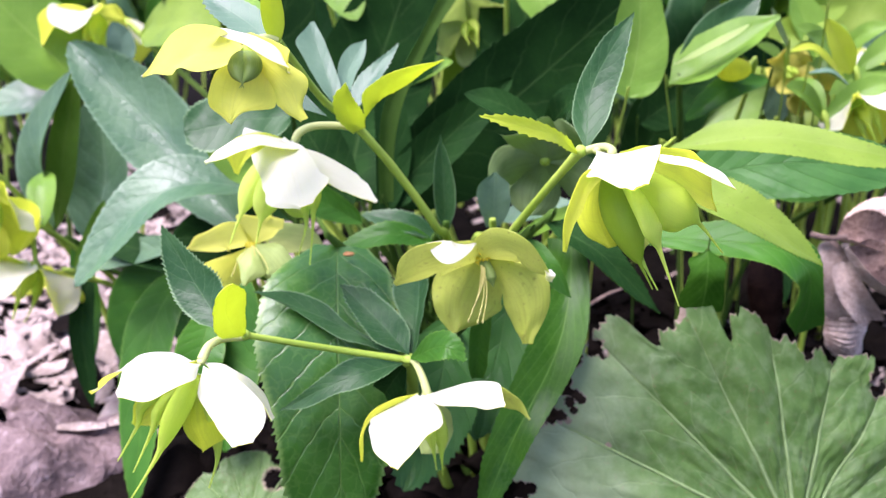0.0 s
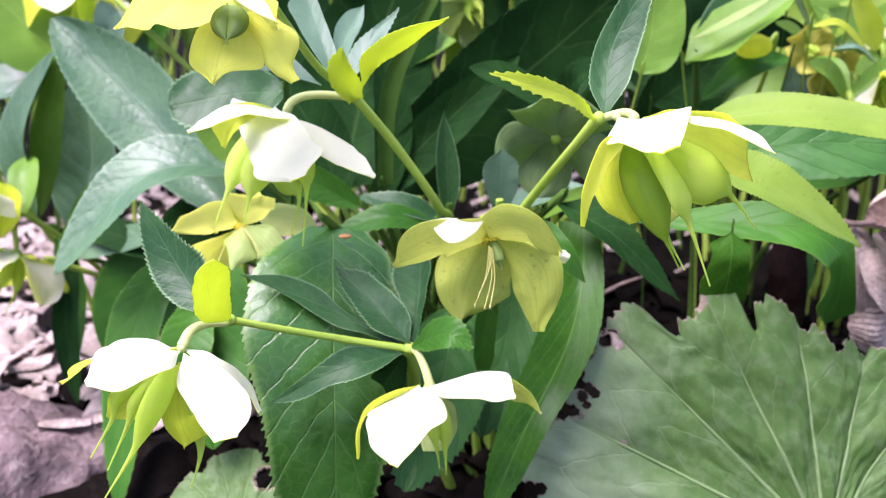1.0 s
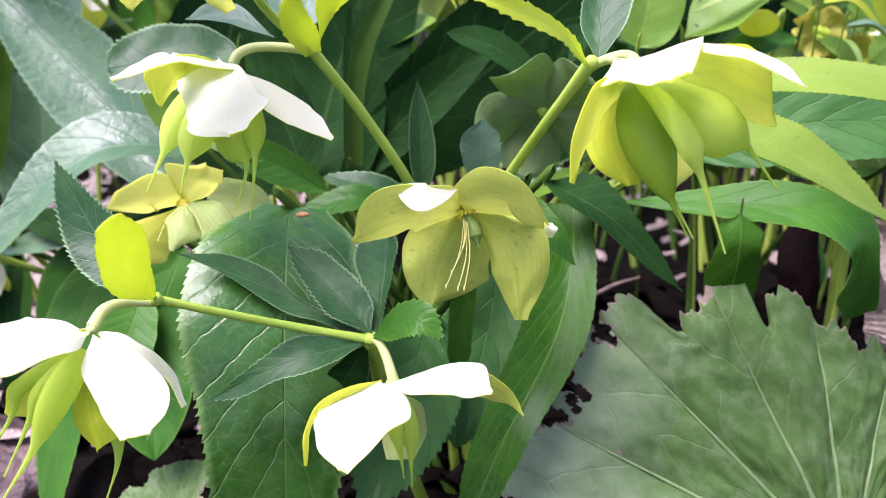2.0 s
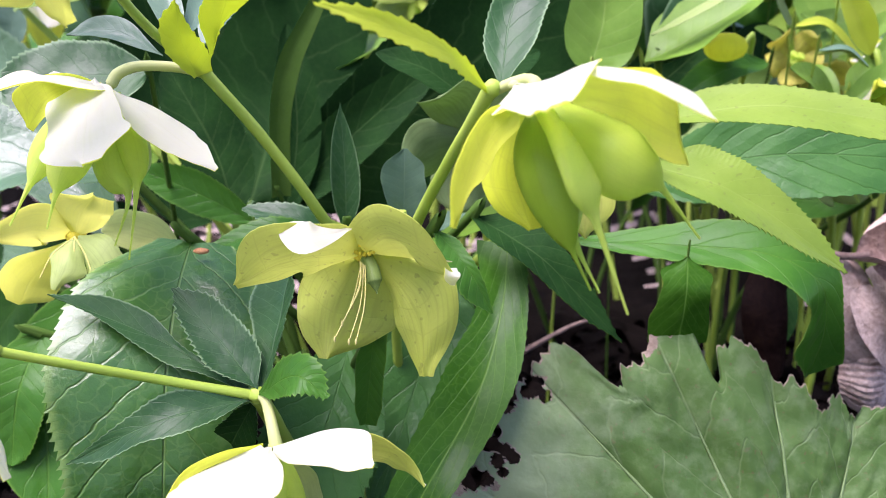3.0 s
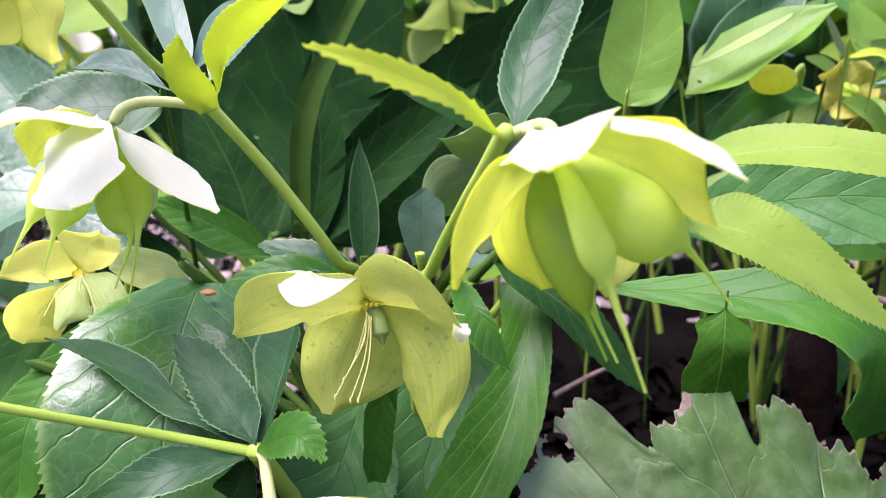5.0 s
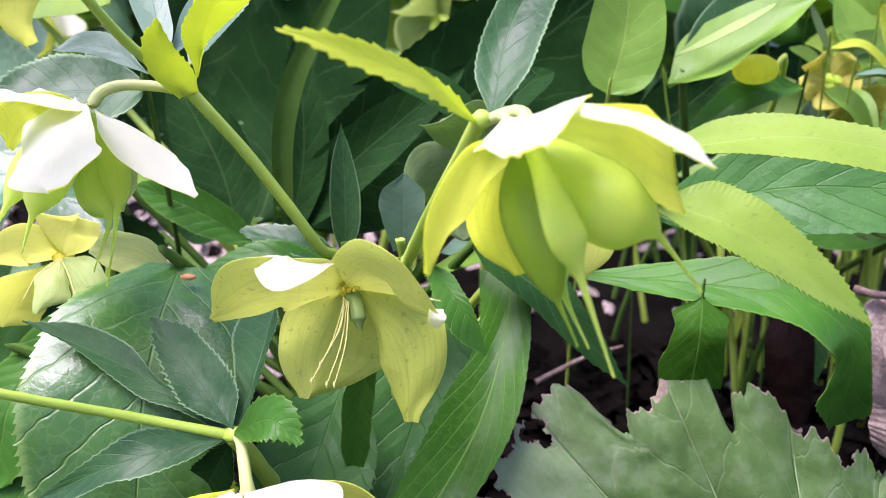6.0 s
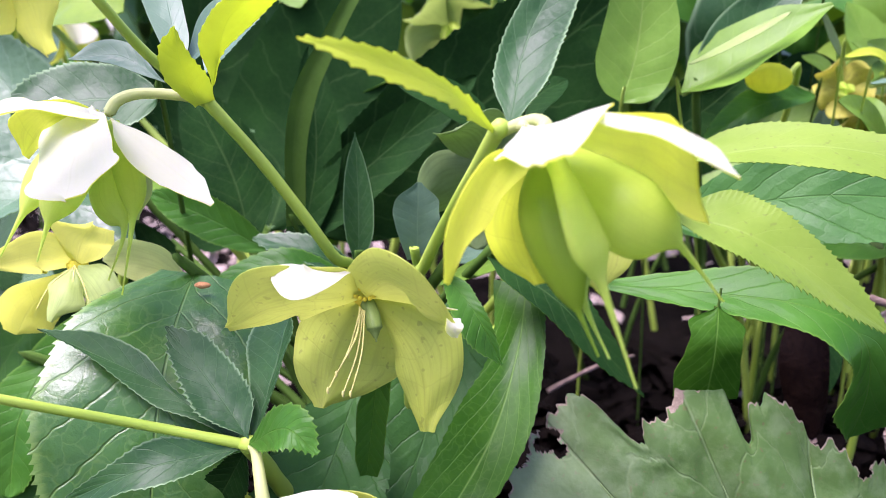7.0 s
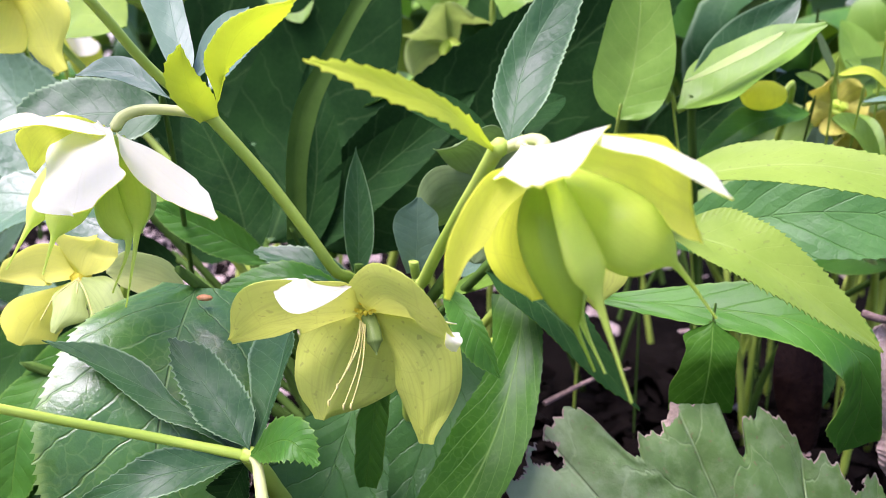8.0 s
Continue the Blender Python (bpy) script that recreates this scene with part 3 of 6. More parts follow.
blade("bract", stem_ab, [(-0.0289, 0.2854, 0.2650), (-0.0459, 0.3133, 0.2752), (-0.0638, 0.3272, 0.2831)], 0.0117, (0.2, -0.7, 0.6), (LIME, LIME), seed=9, fold=0.2)

# flower A, open toward the viewer
fl = lump("flower", stem_ab, (-0.0362, 0.2771, 0.2617), (0.003, 0.003, 0.003), STEM, 1)
tube("pedicel", stem_ab, [(-0.0274, 0.2812, 0.2652), (-0.0315, 0.2794, 0.2661), (-0.0361, 0.2775, 0.2626)], 0.0011, 0.0014, PEDICEL, rows=8)
petal(fl, [(-0.0377, 0.2757, 0.2622), (-0.0475, 0.2618, 0.2640), (-0.0577, 0.2498, 0.2589)], 0.0220, (-0.1, 0.65, 0.7), edges=((0.0022, 0.0065, 0.0098, 0.0104, 0.0087, 0.0001), (0.0079, 0.0122, 0.0122, 0.0088, 0.0043, 0)), inside=PETAL_PALE, seed=11, curl=0.08)
petal(fl, [(-0.0444, 0.2646, 0.2695), (-0.0322, 0.2646, 0.2673), (-0.0213, 0.2627, 0.2584)], 0.0060, (0.15, -0.4, 0.9), edges=((0.0012, 0.0022, 0.0015, 0.002, 0.003, 0), (0.0008, 0.0023, 0.0043, 0.004, 0.0023, 0)), inside=PETAL_PALE, seed=15, curl=-0.08)
petal(fl, [(-0.0361, 0.2757, 0.2617), (-0.0376, 0.2673, 0.2527), (-0.0387, 0.2600, 0.2443)], 0.0182, (-0.15, 0.93, -0.2), edges=((0.0013, 0.0063, 0.0073, 0.0077, 0.0061, 0.0007), (0.0066, 0.0093, 0.0106, 0.0105, 0.0031, 0.0002)), inside=PETAL_PALE, seed=12, curl=0.18)
petal(fl, [(-0.0336, 0.2757, 0.2616), (-0.0237, 0.2692, 0.2535), (-0.0197, 0.2664, 0.2434)], 0.0120, (0.3, 0.92, -0.1), edges=((0, 0.0037, 0.0058, 0.0063, 0.0053, 0.0011), (0, 0.0034, 0.0046, 0.0057, 0.0013, 0.0021)), inside=PETAL_PALE, seed=13, curl=0.18, ragged=0.08)
petal(fl, [(-0.0356, 0.2775, 0.2620), (-0.0293, 0.2720, 0.2638), (-0.0229, 0.2683, 0.2567)], 0.0148, (0.5, 0.5, 0.7), edges=((0.0038, 0.0104, 0.0121, 0.011, 0.007, 0.0012), (0, 0.0043, 0.0024, 0.0038, 0.0067, 0.0107)), inside=PETAL_PALE, seed=14)
for k, (dx, dy) in enumerate(((-0.0020, 0.0), (0.0020, 0.0), (0.0, 0.002))):
    p = Vector((-0.0349, 0.2673, 0.2585)) + Vector((dx, dy, 0))
    pod("seed_pod", fl, [Vector((-0.0360, 0.2752, 0.2619)), p, Vector((-0.0352, 0.2627, 0.2537)) - Vector((dx * 0.3, 0, 0))], 0.0063, 0.006, (dx * 100, -1, 0.2), body=0.86, style=0.0003, mat=POD_GREEN)

# flower B, seen from above its back
fl = lump("flower", stem_ab, (-0.0307, 0.3120, 0.2302), (0.0013, 0.0013, 0.0011), PEDICEL, 2)
petal(fl, [(-0.0338, 0.3100, 0.2318), (-0.0281, 0.2890, 0.2234), (-0.0242, 0.2755, 0.2157)], 0.0204, (-0.12, -0.88, 0.45), edges=((0.0003, 0.005, 0.0071, 0.0088, 0.0109, 0.0042), (0.0129, 0.0121, 0.0112, 0.0104, 0.0095, 0)), seed=21, curl=-0.12)
petal(fl, [(-0.0301, 0.3110, 0.2291), (-0.0167, 0.3040, 0.2208), (-0.0027, 0.3000, 0.2109)], 0.0099, (0.3, -0.6, 0.75), edges=((0.0003, 0.0024, 0.0036, 0.0047, 0.0042, 0), (0, 0.0036, 0.0053, 0.0052, 0.0043, 0.0011)), seed=22, curl=-0.12, ragged=0.10)
petal(fl, [(-0.0316, 0.3120, 0.2300), (-0.0423, 0.2970, 0.2328), (-0.0550, 0.2868, 0.2287)], 0.0264, (-0.1, -0.35, 0.93), edges=((0.0004, 0.0104, 0.0035, 0.0055, 0.0033, 0.0001), (0.0242, 0.016, 0.0068, 0.0044, 0.0057, 0)), seed=23, curl=-0.1)
petal(fl, [(-0.0329, 0.3130, 0.2297), (-0.0467, 0.3160, 0.2285), (-0.0523, 0.3110, 0.2200)], 0.0100, (-0.4, 0.8, 0.45), edges=((0.0015, 0.0028, 0.0039, 0.0057, 0.0064, 0), (0.0001, 0.0031, 0.0046, 0.0043, 0.0026, 0.0015)), inside=PETAL_IN, seed=24)
petal(fl, [(-0.0339, 0.3180, 0.2280), (-0.0350, 0.3240, 0.2151), (-0.0342, 0.3220, 0.2022)], 0.0176, (0.2, 0.95, 0.2), edges=((0, 0.0068, 0.0085, 0.0104, 0.0099, 0.0008), (0, 0.0068, 0.0074, 0.0072, 0.007, 0.0047)), inside=PETAL_GREEN, seed=25)
pod("seed_pod", fl, [(-0.0329, 0.3120, 0.2286), (-0.0452, 0.3090, 0.2163), (-0.0497, 0.3040, 0.2074), (-0.0536, 0.2990, 0.1978)], 0.0091, 0.0063, (0.3, -0.9, 0.2), body=0.7)
pod("seed_pod", fl, [(-0.0324, 0.3110, 0.2283), (-0.0406, 0.3060, 0.2122), (-0.0427, 0.3020, 0.2056), (-0.0448, 0.2990, 0.1968)], 0.0101, 0.0071, (0.2, -0.9, 0.2), body=0.7)
pod("seed_pod", fl, [(-0.0325, 0.3150, 0.2281), (-0.0332, 0.3140, 0.2095), (-0.0290, 0.3110, 0.2023), (-0.0321, 0.3070, 0.1905)], 0.0111, 0.0078, (-0.2, -0.9, 0.2), body=0.66)
pod("seed_pod", fl, [(-0.0312, 0.3140, 0.2278), (-0.0267, 0.3120, 0.2125), (-0.0262, 0.3090, 0.2033), (-0.0281, 0.3050, 0.1875)], 0.0086, 0.0065, (-0.4, -0.9, 0.2), body=0.62)

# ---- small flower C, open, behind and below B ----
stem_c = thing("flowering_hellebore", (-0.02, 0.43, GZ), "hellebore stem with a yellow-green open flower", "flower", G_FL)
tube("stem", stem_c, [(-0.02, 0.43, GZ - 0.004), (-0.0683, 0.4000, 0.1320), (-0.0647, 0.3850, 0.1756), (-0.0653, 0.3650, 0.1864)], 0.0020, 0.0014, STEM, rows=18)
fl = lump("flower", stem_c, (-0.0558, 0.3380, 0.1863), (0.003, 0.003, 0.003), YELLOW, 3)
petal(fl, [(-0.0559, 0.3370, 0.1870), (-0.0654, 0.3320, 0.1900), (-0.0818, 0.3395, 0.1850)], 0.0153, (-0.2, 0.85, 0.5), edges=((0.0027, 0.0063, 0.0074, 0.0051, 0.0034, 0), (0.0012, 0.007, 0.0079, 0.0085, 0.0091, 0.0001)), inside=PETAL_PALE, seed=31)
petal(fl, [(-0.0554, 0.3370, 0.1870), (-0.0503, 0.3310, 0.1944), (-0.0452, 0.3280, 0.2001)], 0.0164, (0.1, 0.8, 0.6), edges=((0.0008, 0.0052, 0.0071, 0.0073, 0.0073, 0.0055), (0, 0.0056, 0.0093, 0.0079, 0.0019, 0.0001)), inside=PETAL_PALE, seed=32)
petal(fl, [(-0.0564, 0.3360, 0.1855), (-0.0659, 0.3320, 0.1766), (-0.0702, 0.3290, 0.1685)], 0.0161, (-0.25, 0.95, -0.05), edges=((0.0004, 0.0025, 0.0058, 0.0085, 0.0077, 0.0037), (0.0014, 0.0051, 0.0072, 0.0076, 0.0071, 0.0002)), inside=PETAL_PALE, seed=36)
petal(fl, [(-0.0492, 0.3400, 0.1874), (-0.0397, 0.3450, 0.1852), (-0.0288, 0.3500, 0.1790)], 0.0151, (0.2, 0.95, 0.25), edges=((0.0002, 0.0059, 0.0083, 0.0081, 0.0052, 0.0001), (0.0039, 0.0062, 0.0068, 0.0062, 0.0038, 0.0004)), inside=PETAL_GREEN, seed=35)
petal(fl, [(-0.0542, 0.3330, 0.1861), (-0.0539, 0.3260, 0.1810), (-0.0560, 0.3220, 0.1747)], 0.0098, (-0.1, 0.9, -0.35), edges=((0.0032, 0.0059, 0.0051, 0.0041, 0.0028, 0.0013), (0.0021, 0.003, 0.0041, 0.0057, 0.0021, 0.0001)), inside=PETAL_GREEN, seed=37, curl=0.3)
petal(fl, [(-0.0531, 0.3330, 0.1864), (-0.0454, 0.3270, 0.1822), (-0.0423, 0.3240, 0.1762)], 0.0131, (0.25, 0.9, -0.3), edges=((0.0006, 0.004, 0.0065, 0.0068, 0.007, 0), (0.0014, 0.0048, 0.0062, 0.0059, 0.0061, 0)), inside=PETAL_GREEN, seed=34, curl=0.3)
for k in range(4):
    a = Vector((-0.0543, 0.3340, 0.1871))
    tube("stamen", fl, [a, a + Vector((0.003 * (k - 1.5), -0.005, -0.004)), a + Vector((0.005 * (k - 1.5), -0.008, -0.010))], 0.0002, 0.00016, STAMEN, sides=5, rows=8)

# ---- flowering stem D, large open flower with swollen pods ----
stem_d = thing("flowering_hellebore", (0.035, 0.40, GZ), "hellebore stem with a large pale yellow-green flower and swollen seed pods", "flower", G_FL)
tube("stem", stem_d, [(0.035, 0.40, GZ - 0.004), (0.0352, 0.3489, 0.1682), (0.0434, 0.3186, 0.1928), (0.0524, 0.2946, 0.2129), (0.0610, 0.2748, 0.2301)], 0.0017, 0.0013, STEM, sides=12, rows=26, bulge=0.25)
lump("node", stem_d, (0.0612, 0.2748, 0.2301), (0.0019, 0.0018, 0.0019), STEM, 4)
blade("bract", stem_d, [(0.0601, 0.2740, 0.2294), (0.0528, 0.2610, 0.2370), (0.0419, 0.2505, 0.2420), (0.0303, 0.2455, 0.2461)], 0.0063, (-0.3, -0.85, 0.45), (BRACT, BRACT), edges=((0.0002, 0.0015, 0.0023, 0.0026, 0.002, 0.001, 0), (0.0007, 0.0012, 0.0013, 0.0023, 0.0023, 0.0015, 0)), seed=41, teeth=9, tooth=0.07, fold=0.2, label="toothed yellow-green bract")
blade("bract", stem_d, [(0.0630, 0.2770, 0.2303), (0.0670, 0.2880, 0.2482), (0.0797, 0.2920, 0.2692)], 0.0119, (-0.25, -0.88, 0.4), (BLUE, LIME), edges=((0.0005, 0.0042, 0.0044, 0.0041, 0.0036, 0), (0.0009, 0.0058, 0.0075, 0.0072, 0.0043, 0.0002)), seed=42, teeth=16, tooth=0.018, fold=0.25, label="blue-green bract with a light rim")
tube("pedicel", stem_d, [(0.0601, 0.2765, 0.2283), (0.0633, 0.2750, 0.2303), (0.0675, 0.2710, 0.2319), (0.0692, 0.2670, 0.2313), (0.0685, 0.2660, 0.2302)], 0.0011, 0.0014, PEDICEL, rows=14)
fl = lump("flower", stem_d, (0.0654, 0.2710, 0.2308), (0.0013, 0.0013, 0.0011), PEDICEL, 4)
petal(fl, [(0.0656, 0.2700, 0.2308), (0.0674, 0.2460, 0.2309), (0.0678, 0.2260, 0.2302)], 0.0187, (-0.45, -0.35, 0.85), edges=((0, 0.002, 0.0119, 0.0106, 0.0063, 0.0025), (0, 0.0074, 0.0068, 0.0052, 0.0035, 0.0022)), seed=43, curl=-0.1)
petal(fl, [(0.0713, 0.2660, 0.2305), (0.0832, 0.2540, 0.2278), (0.0904, 0.2400, 0.2242)], 0.0181, (0.25, 0.88, 0.42), edges=((0.0031, 0.0041, 0.0051, 0.0072, 0.0092, 0.0066), (0.0009, 0.0045, 0.0066, 0.0078, 0.0089, 0.0088)), seed=44, curl=0.08)
petal(fl, [(0.0735, 0.2400, 0.2348), (0.0850, 0.2360, 0.2327), (0.0942, 0.2335, 0.2269)], 0.0029, (0.15, -0.75, 0.6), edges=((0.001, 0.0013, 0.0014, 0.0014, 0.0018, 0.0001), (0.0005, 0.0012, 0.0012, 0.0015, 0.0009, 0)), seed=48, curl=-0.05)
petal(fl, [(0.0654, 0.2640, 0.2274), (0.0583, 0.2560, 0.2200), (0.0527, 0.2480, 0.2072)], 0.0121, (-0.75, 0.6, 0.3), edges=((0.0006, 0.0036, 0.0046, 0.0055, 0.0049, 0.0002), (0.006, 0.0067, 0.0074, 0.0066, 0.0026, 0)), seed=45, curl=0.12)
petal(fl, [(0.0691, 0.2700, 0.2275), (0.0652, 0.2680, 0.2150), (0.0680, 0.2620, 0.2035)], 0.0151, (-0.2, 0.95, 0.05), edges=((0, 0.0044, 0.0054, 0.0067, 0.005, 0.0002), (0, 0.0071, 0.0091, 0.0084, 0.0063, 0.0023)), seed=46, curl=0.1)
petal(fl, [(0.0719, 0.2760, 0.2271), (0.0796, 0.2790, 0.2119), (0.0804, 0.2720, 0.1992)], 0.0137, (0.1, 0.97, 0.1), edges=((0.0053, 0.006, 0.0068, 0.0069, 0.0062, 0), (0, 0.0061, 0.0069, 0.0066, 0.0061, 0)), inside=PETAL_OLIVE, seed=47, curl=0.15)
pod("seed_pod", fl, [(0.0700, 0.2680, 0.2267), (0.0702, 0.2580, 0.2167), (0.0733, 0.2520, 0.2053), (0.0779, 0.2490, 0.1949)], 0.0130, 0.0078, (-0.5, -0.85, 0.0), body=0.78, mat=POD_OLIVE)
pod("seed_pod", fl, [(0.0702, 0.2640, 0.2269), (0.0735, 0.2420, 0.2186), (0.0764, 0.2380, 0.2105), (0.0823, 0.2376, 0.1941)], 0.0111, 0.0051, (0.75, -0.6, 0.1), body=0.68, swell=1.0)
pod("seed_pod", fl, [(0.0710, 0.2640, 0.2276), (0.0815, 0.2520, 0.2192), (0.0898, 0.2520, 0.2140), (0.0990, 0.2550, 0.2030)], 0.0148, 0.0074, (0.25, -0.9, 0.3), body=0.70, swell=1.05)
pod("seed_pod", fl, [(0.0713, 0.2720, 0.2262), (0.0753, 0.2660, 0.2102), (0.0758, 0.2560, 0.2027), (0.0801, 0.2520, 0.1935)], 0.0071, 0.0050, (0.1, -0.95, 0.0), body=0.66)

# ---- flower E, open toward the viewer ----
stem_e = thing("flowering_hellebore", (0.035, 0.415, GZ), "short hellebore stem with an olive-tinged open flower", "flower", G_FL)
tube("stem", stem_e, [(0.035, 0.415, GZ - 0.004), (0.0308, 0.3717, 0.1624), (0.0347, 0.3355, 0.1863), (0.0338, 0.3158, 0.1915)], 0.0023, 0.0016, STEM, rows=20)
fl = lump("flower", stem_e, (0.0319, 0.2985, 0.1909), (0.0036, 0.0036, 0.0036), YELLOW, 5)
petal(fl, [(0.0320, 0.2960, 0.1911), (0.0178, 0.2860, 0.1924), (0.0018, 0.2900, 0.1853)], 0.0206, (-0.2, 0.72, 0.6), edges=((0, 0.007, 0.0092, 0.0117, 0.007, 0.0003), (0.0012, 0.0086, 0.0095, 0.0089, 0.0072, 0.0017)), inside=PETAL_OLIVE, seed=51, curl=0.15)
petal(fl, [(0.0298, 0.2890, 0.1980), (0.0221, 0.2790, 0.1990), (0.0138, 0.2820, 0.2007)], 0.0075, (-0.1, -0.8, 0.55), edges=((0, 0.0017, 0.003, 0.0044, 0.0028, 0.0003), (0.0001, 0.0031, 0.0036, 0.0031, 0.0025, 0.0004)), inside=PETAL_OLIVE, seed=52, curl=-0.1)
petal(fl, [(0.0315, 0.2970, 0.1911), (0.0411, 0.2820, 0.1978), (0.0527, 0.2800, 0.1891)], 0.0254, (0.3, 0.62, 0.7), edges=((0.004, 0.0106, 0.018, 0.0101, 0.0058, 0.0001), (0.0067, 0.0073, 0.0074, 0.0079, 0.0032, 0)), inside=PETAL_OLIVE, seed=53, curl=0.2)
petal(fl, [(0.0512, 0.2820, 0.1908), (0.0527, 0.2790, 0.1898), (0.0521, 0.2790, 0.1875)], 0.0042, (0.6, -0.7, 0.3), edges=((0.0029, 0.0024, 0.0019, 0.0016, 0.0014, 0.0013), (0.0001, 0.0013, 0.0023, 0.0026, 0.0016, 0)), seed=56)
petal(fl, [(0.0319, 0.2980, 0.1899), (0.0244, 0.2990, 0.1771), (0.0221, 0.2930, 0.1651)], 0.0248, (-0.1, 0.97, -0.15), edges=((0.0006, 0.0072, 0.0102, 0.0094, 0.007, 0.002), (0.0044, 0.0114, 0.0146, 0.0154, 0.0099, 0)), inside=PETAL_OLIVE, seed=54, curl=0.12)
petal(fl, [(0.0339, 0.2960, 0.1903), (0.0443, 0.2910, 0.1775), (0.0462, 0.2890, 0.1621)], 0.0175, (0.25, 0.95, -0.15), edges=((0, 0.0027, 0.0058, 0.0065, 0.0048, 0.0017), (0.0009, 0.0074, 0.0117, 0.0086, 0.0051, 0.002)), inside=PETAL_OLIVE, seed=55, curl=0.2)
for k in range(12):
    q = k * 0.5236
    a = Vector((0.0321, 0.2930, 0.1922)) + Vector((math.cos(q) * 0.0023, 0.0008, math.sin(q) * 0.0013))
    lump("nectary", fl, a, (0.00055, 0.0007, 0.0006), YELLOW, k)
pod("seed_pod", fl, [(0.0325, 0.2960, 0.1893), (0.0342, 0.2920, 0.1862), (0.0351, 0.2900, 0.1824)], 0.0039, 0.0035, (0.0, -1, 0.1), body=0.95, mat=POD_GREEN)
for a, b in (((0.0315, 0.2920, 0.1894), (0.0263, 0.2790, 0.1753)), ((0.0318, 0.2920, 0.1891), (0.0278, 0.2810, 0.1782)), ((0.0320, 0.2920, 0.1889), (0.0293, 0.2800, 0.1742)), ((0.0323, 0.2920, 0.1888), (0.0309, 0.2800, 0.1742)), ((0.0312, 0.2920, 0.1897), (0.0299, 0.2840, 0.1814))):
    a, b = vec(a), vec(b)
    tube("stamen", fl, [a, a.lerp(b, 0.5) + Vector((0.001, -0.001, 0.0)), b], 0.0002, 0.00013, STAMEN, sides=5, rows=10)
    lump("anther", fl, b, (0.00028, 0.00025, 0.0008), STAMEN, 2)

# ---- hub with its leaf ruff, and the drooping flowers F and G ----
stem_h = thing("flowering_hellebore", (0.020, 0.38, GZ), "branching hellebore stem with leaflets and two drooping white flowers", "flower", G_FL)
tube("stem", stem_h, [(0.020, 0.38, GZ - 0.004), (0.0060, 0.3350, 0.1120), (0.0055, 0.3060, 0.1420), (0.0054, 0.2900, 0.1572)], 0.0024, 0.0022, STEM, sides=12, rows=20)
tube("stem", stem_h, [(0.0050, 0.2890, 0.1576), (-0.0142, 0.2840, 0.1637), (-0.0299, 0.2750, 0.1711), (-0.0430, 0.2663, 0.1781)], 0.0012, 0.0010, STEM, sides=12, rows=26, bulge=0.08)
lump("node", stem_h, (0.0056, 0.2890, 0.1579), (0.0023, 0.0022, 0.0019), STEM, 2, rings=12, sides=16)
lump("node", stem_h, (-0.0430, 0.2663, 0.1781), (0.0017, 0.0017, 0.0017), STEM, 3)
blade("leaflet", stem_h, [(0.0024, 0.2910, 0.1579), (-0.0208, 0.3000, 0.1679), (-0.0480, 0.3015, 0.1798)], 0.0083, (0.1, -0.65, 0.75), (BLUE, LEAF_UNDER), edges=((0.0007, 0.0019, 0.0047, 0.0034, 0.0008, 0), (0.0012, 0.0012, 0.0012, 0.0049, 0.0048, 0)), seed=61, teeth=16, tooth=0.02, fold=0.22, label="narrow dark leaflet")
blade("leaflet", stem_h, [(0.0061, 0.2880, 0.1595), (-0.0040, 0.2950, 0.1692), (-0.0179, 0.3050, 0.1800)], 0.0126, (0.2, -0.8, 0.55), (BLUE, LEAF_UNDER), edges=((0, 0.0036, 0.0062, 0.0054, 0.0037, 0.0001), (0.0001, 0.005, 0.0064, 0.0062, 0.0052, 0.0002)), seed=62, teeth=13, tooth=0.035, fold=0.25, label="serrated green leaflet")
blade("leaflet", stem_h, [(0.0045, 0.2880, 0.1571), (-0.0154, 0.2800, 0.1553), (-0.0381, 0.2800, 0.1447)], 0.0106, (0.1, -0.7, 0.7), (BLUE, LEAF_UNDER), edges=((0, 0.0031, 0.0048, 0.0039, 0.0036, 0), (0.0013, 0.0036, 0.0058, 0.004, 0.0017, 0)), seed=63, teeth=14, tooth=0.02, fold=0.22, label="narrow dark leaflet")
blade("leaflet", stem_h, [(0.0066, 0.2900, 0.1590), (0.0088, 0.3000, 0.1695), (0.0098, 0.3140, 0.1803)], 0.0158, (-0.5, -0.8, 0.3), (BLUE, LEAF_UNDER), edges=((0.0011, 0.003, 0.0049, 0.0074, 0.01, 0.0095), (0.0016, 0.0023, 0.003, 0.0046, 0.0058, 0.0017)), seed=64, teeth=12, tooth=0.02, fold=0.35)
blade("leaflet", stem_h, [(0.0065, 0.2870, 0.1587), (0.0174, 0.2770, 0.1674), (0.0250, 0.2730, 0.1637)], 0.0097, (-0.1, -0.75, 0.65), (MIDLEAF, LEAF_UNDER), edges=((0.0009, 0.0036, 0.0049, 0.0051, 0.003, 0.0002), (0.0002, 0.0033, 0.0046, 0.0046, 0.0019, 0.0002)), seed=65, teeth=9, tooth=0.05, fold=0.12, label="short serrated leaflet")
blade("leaflet", stem_h, [(0.0047, 0.2900, 0.1559), (-0.0016, 0.2960, 0.1450), (-0.0079, 0.3000, 0.1332)], 0.0103, (0.1, -0.9, 0.4), (LEAF, LEAF_UNDER), edges=((0, 0.003, 0.0049, 0.0052, 0.0046, 0.0006), (0, 0.0025, 0.0038, 0.0051, 0.0042, 0.0003)), seed=66, teeth=10, tooth=0.03)
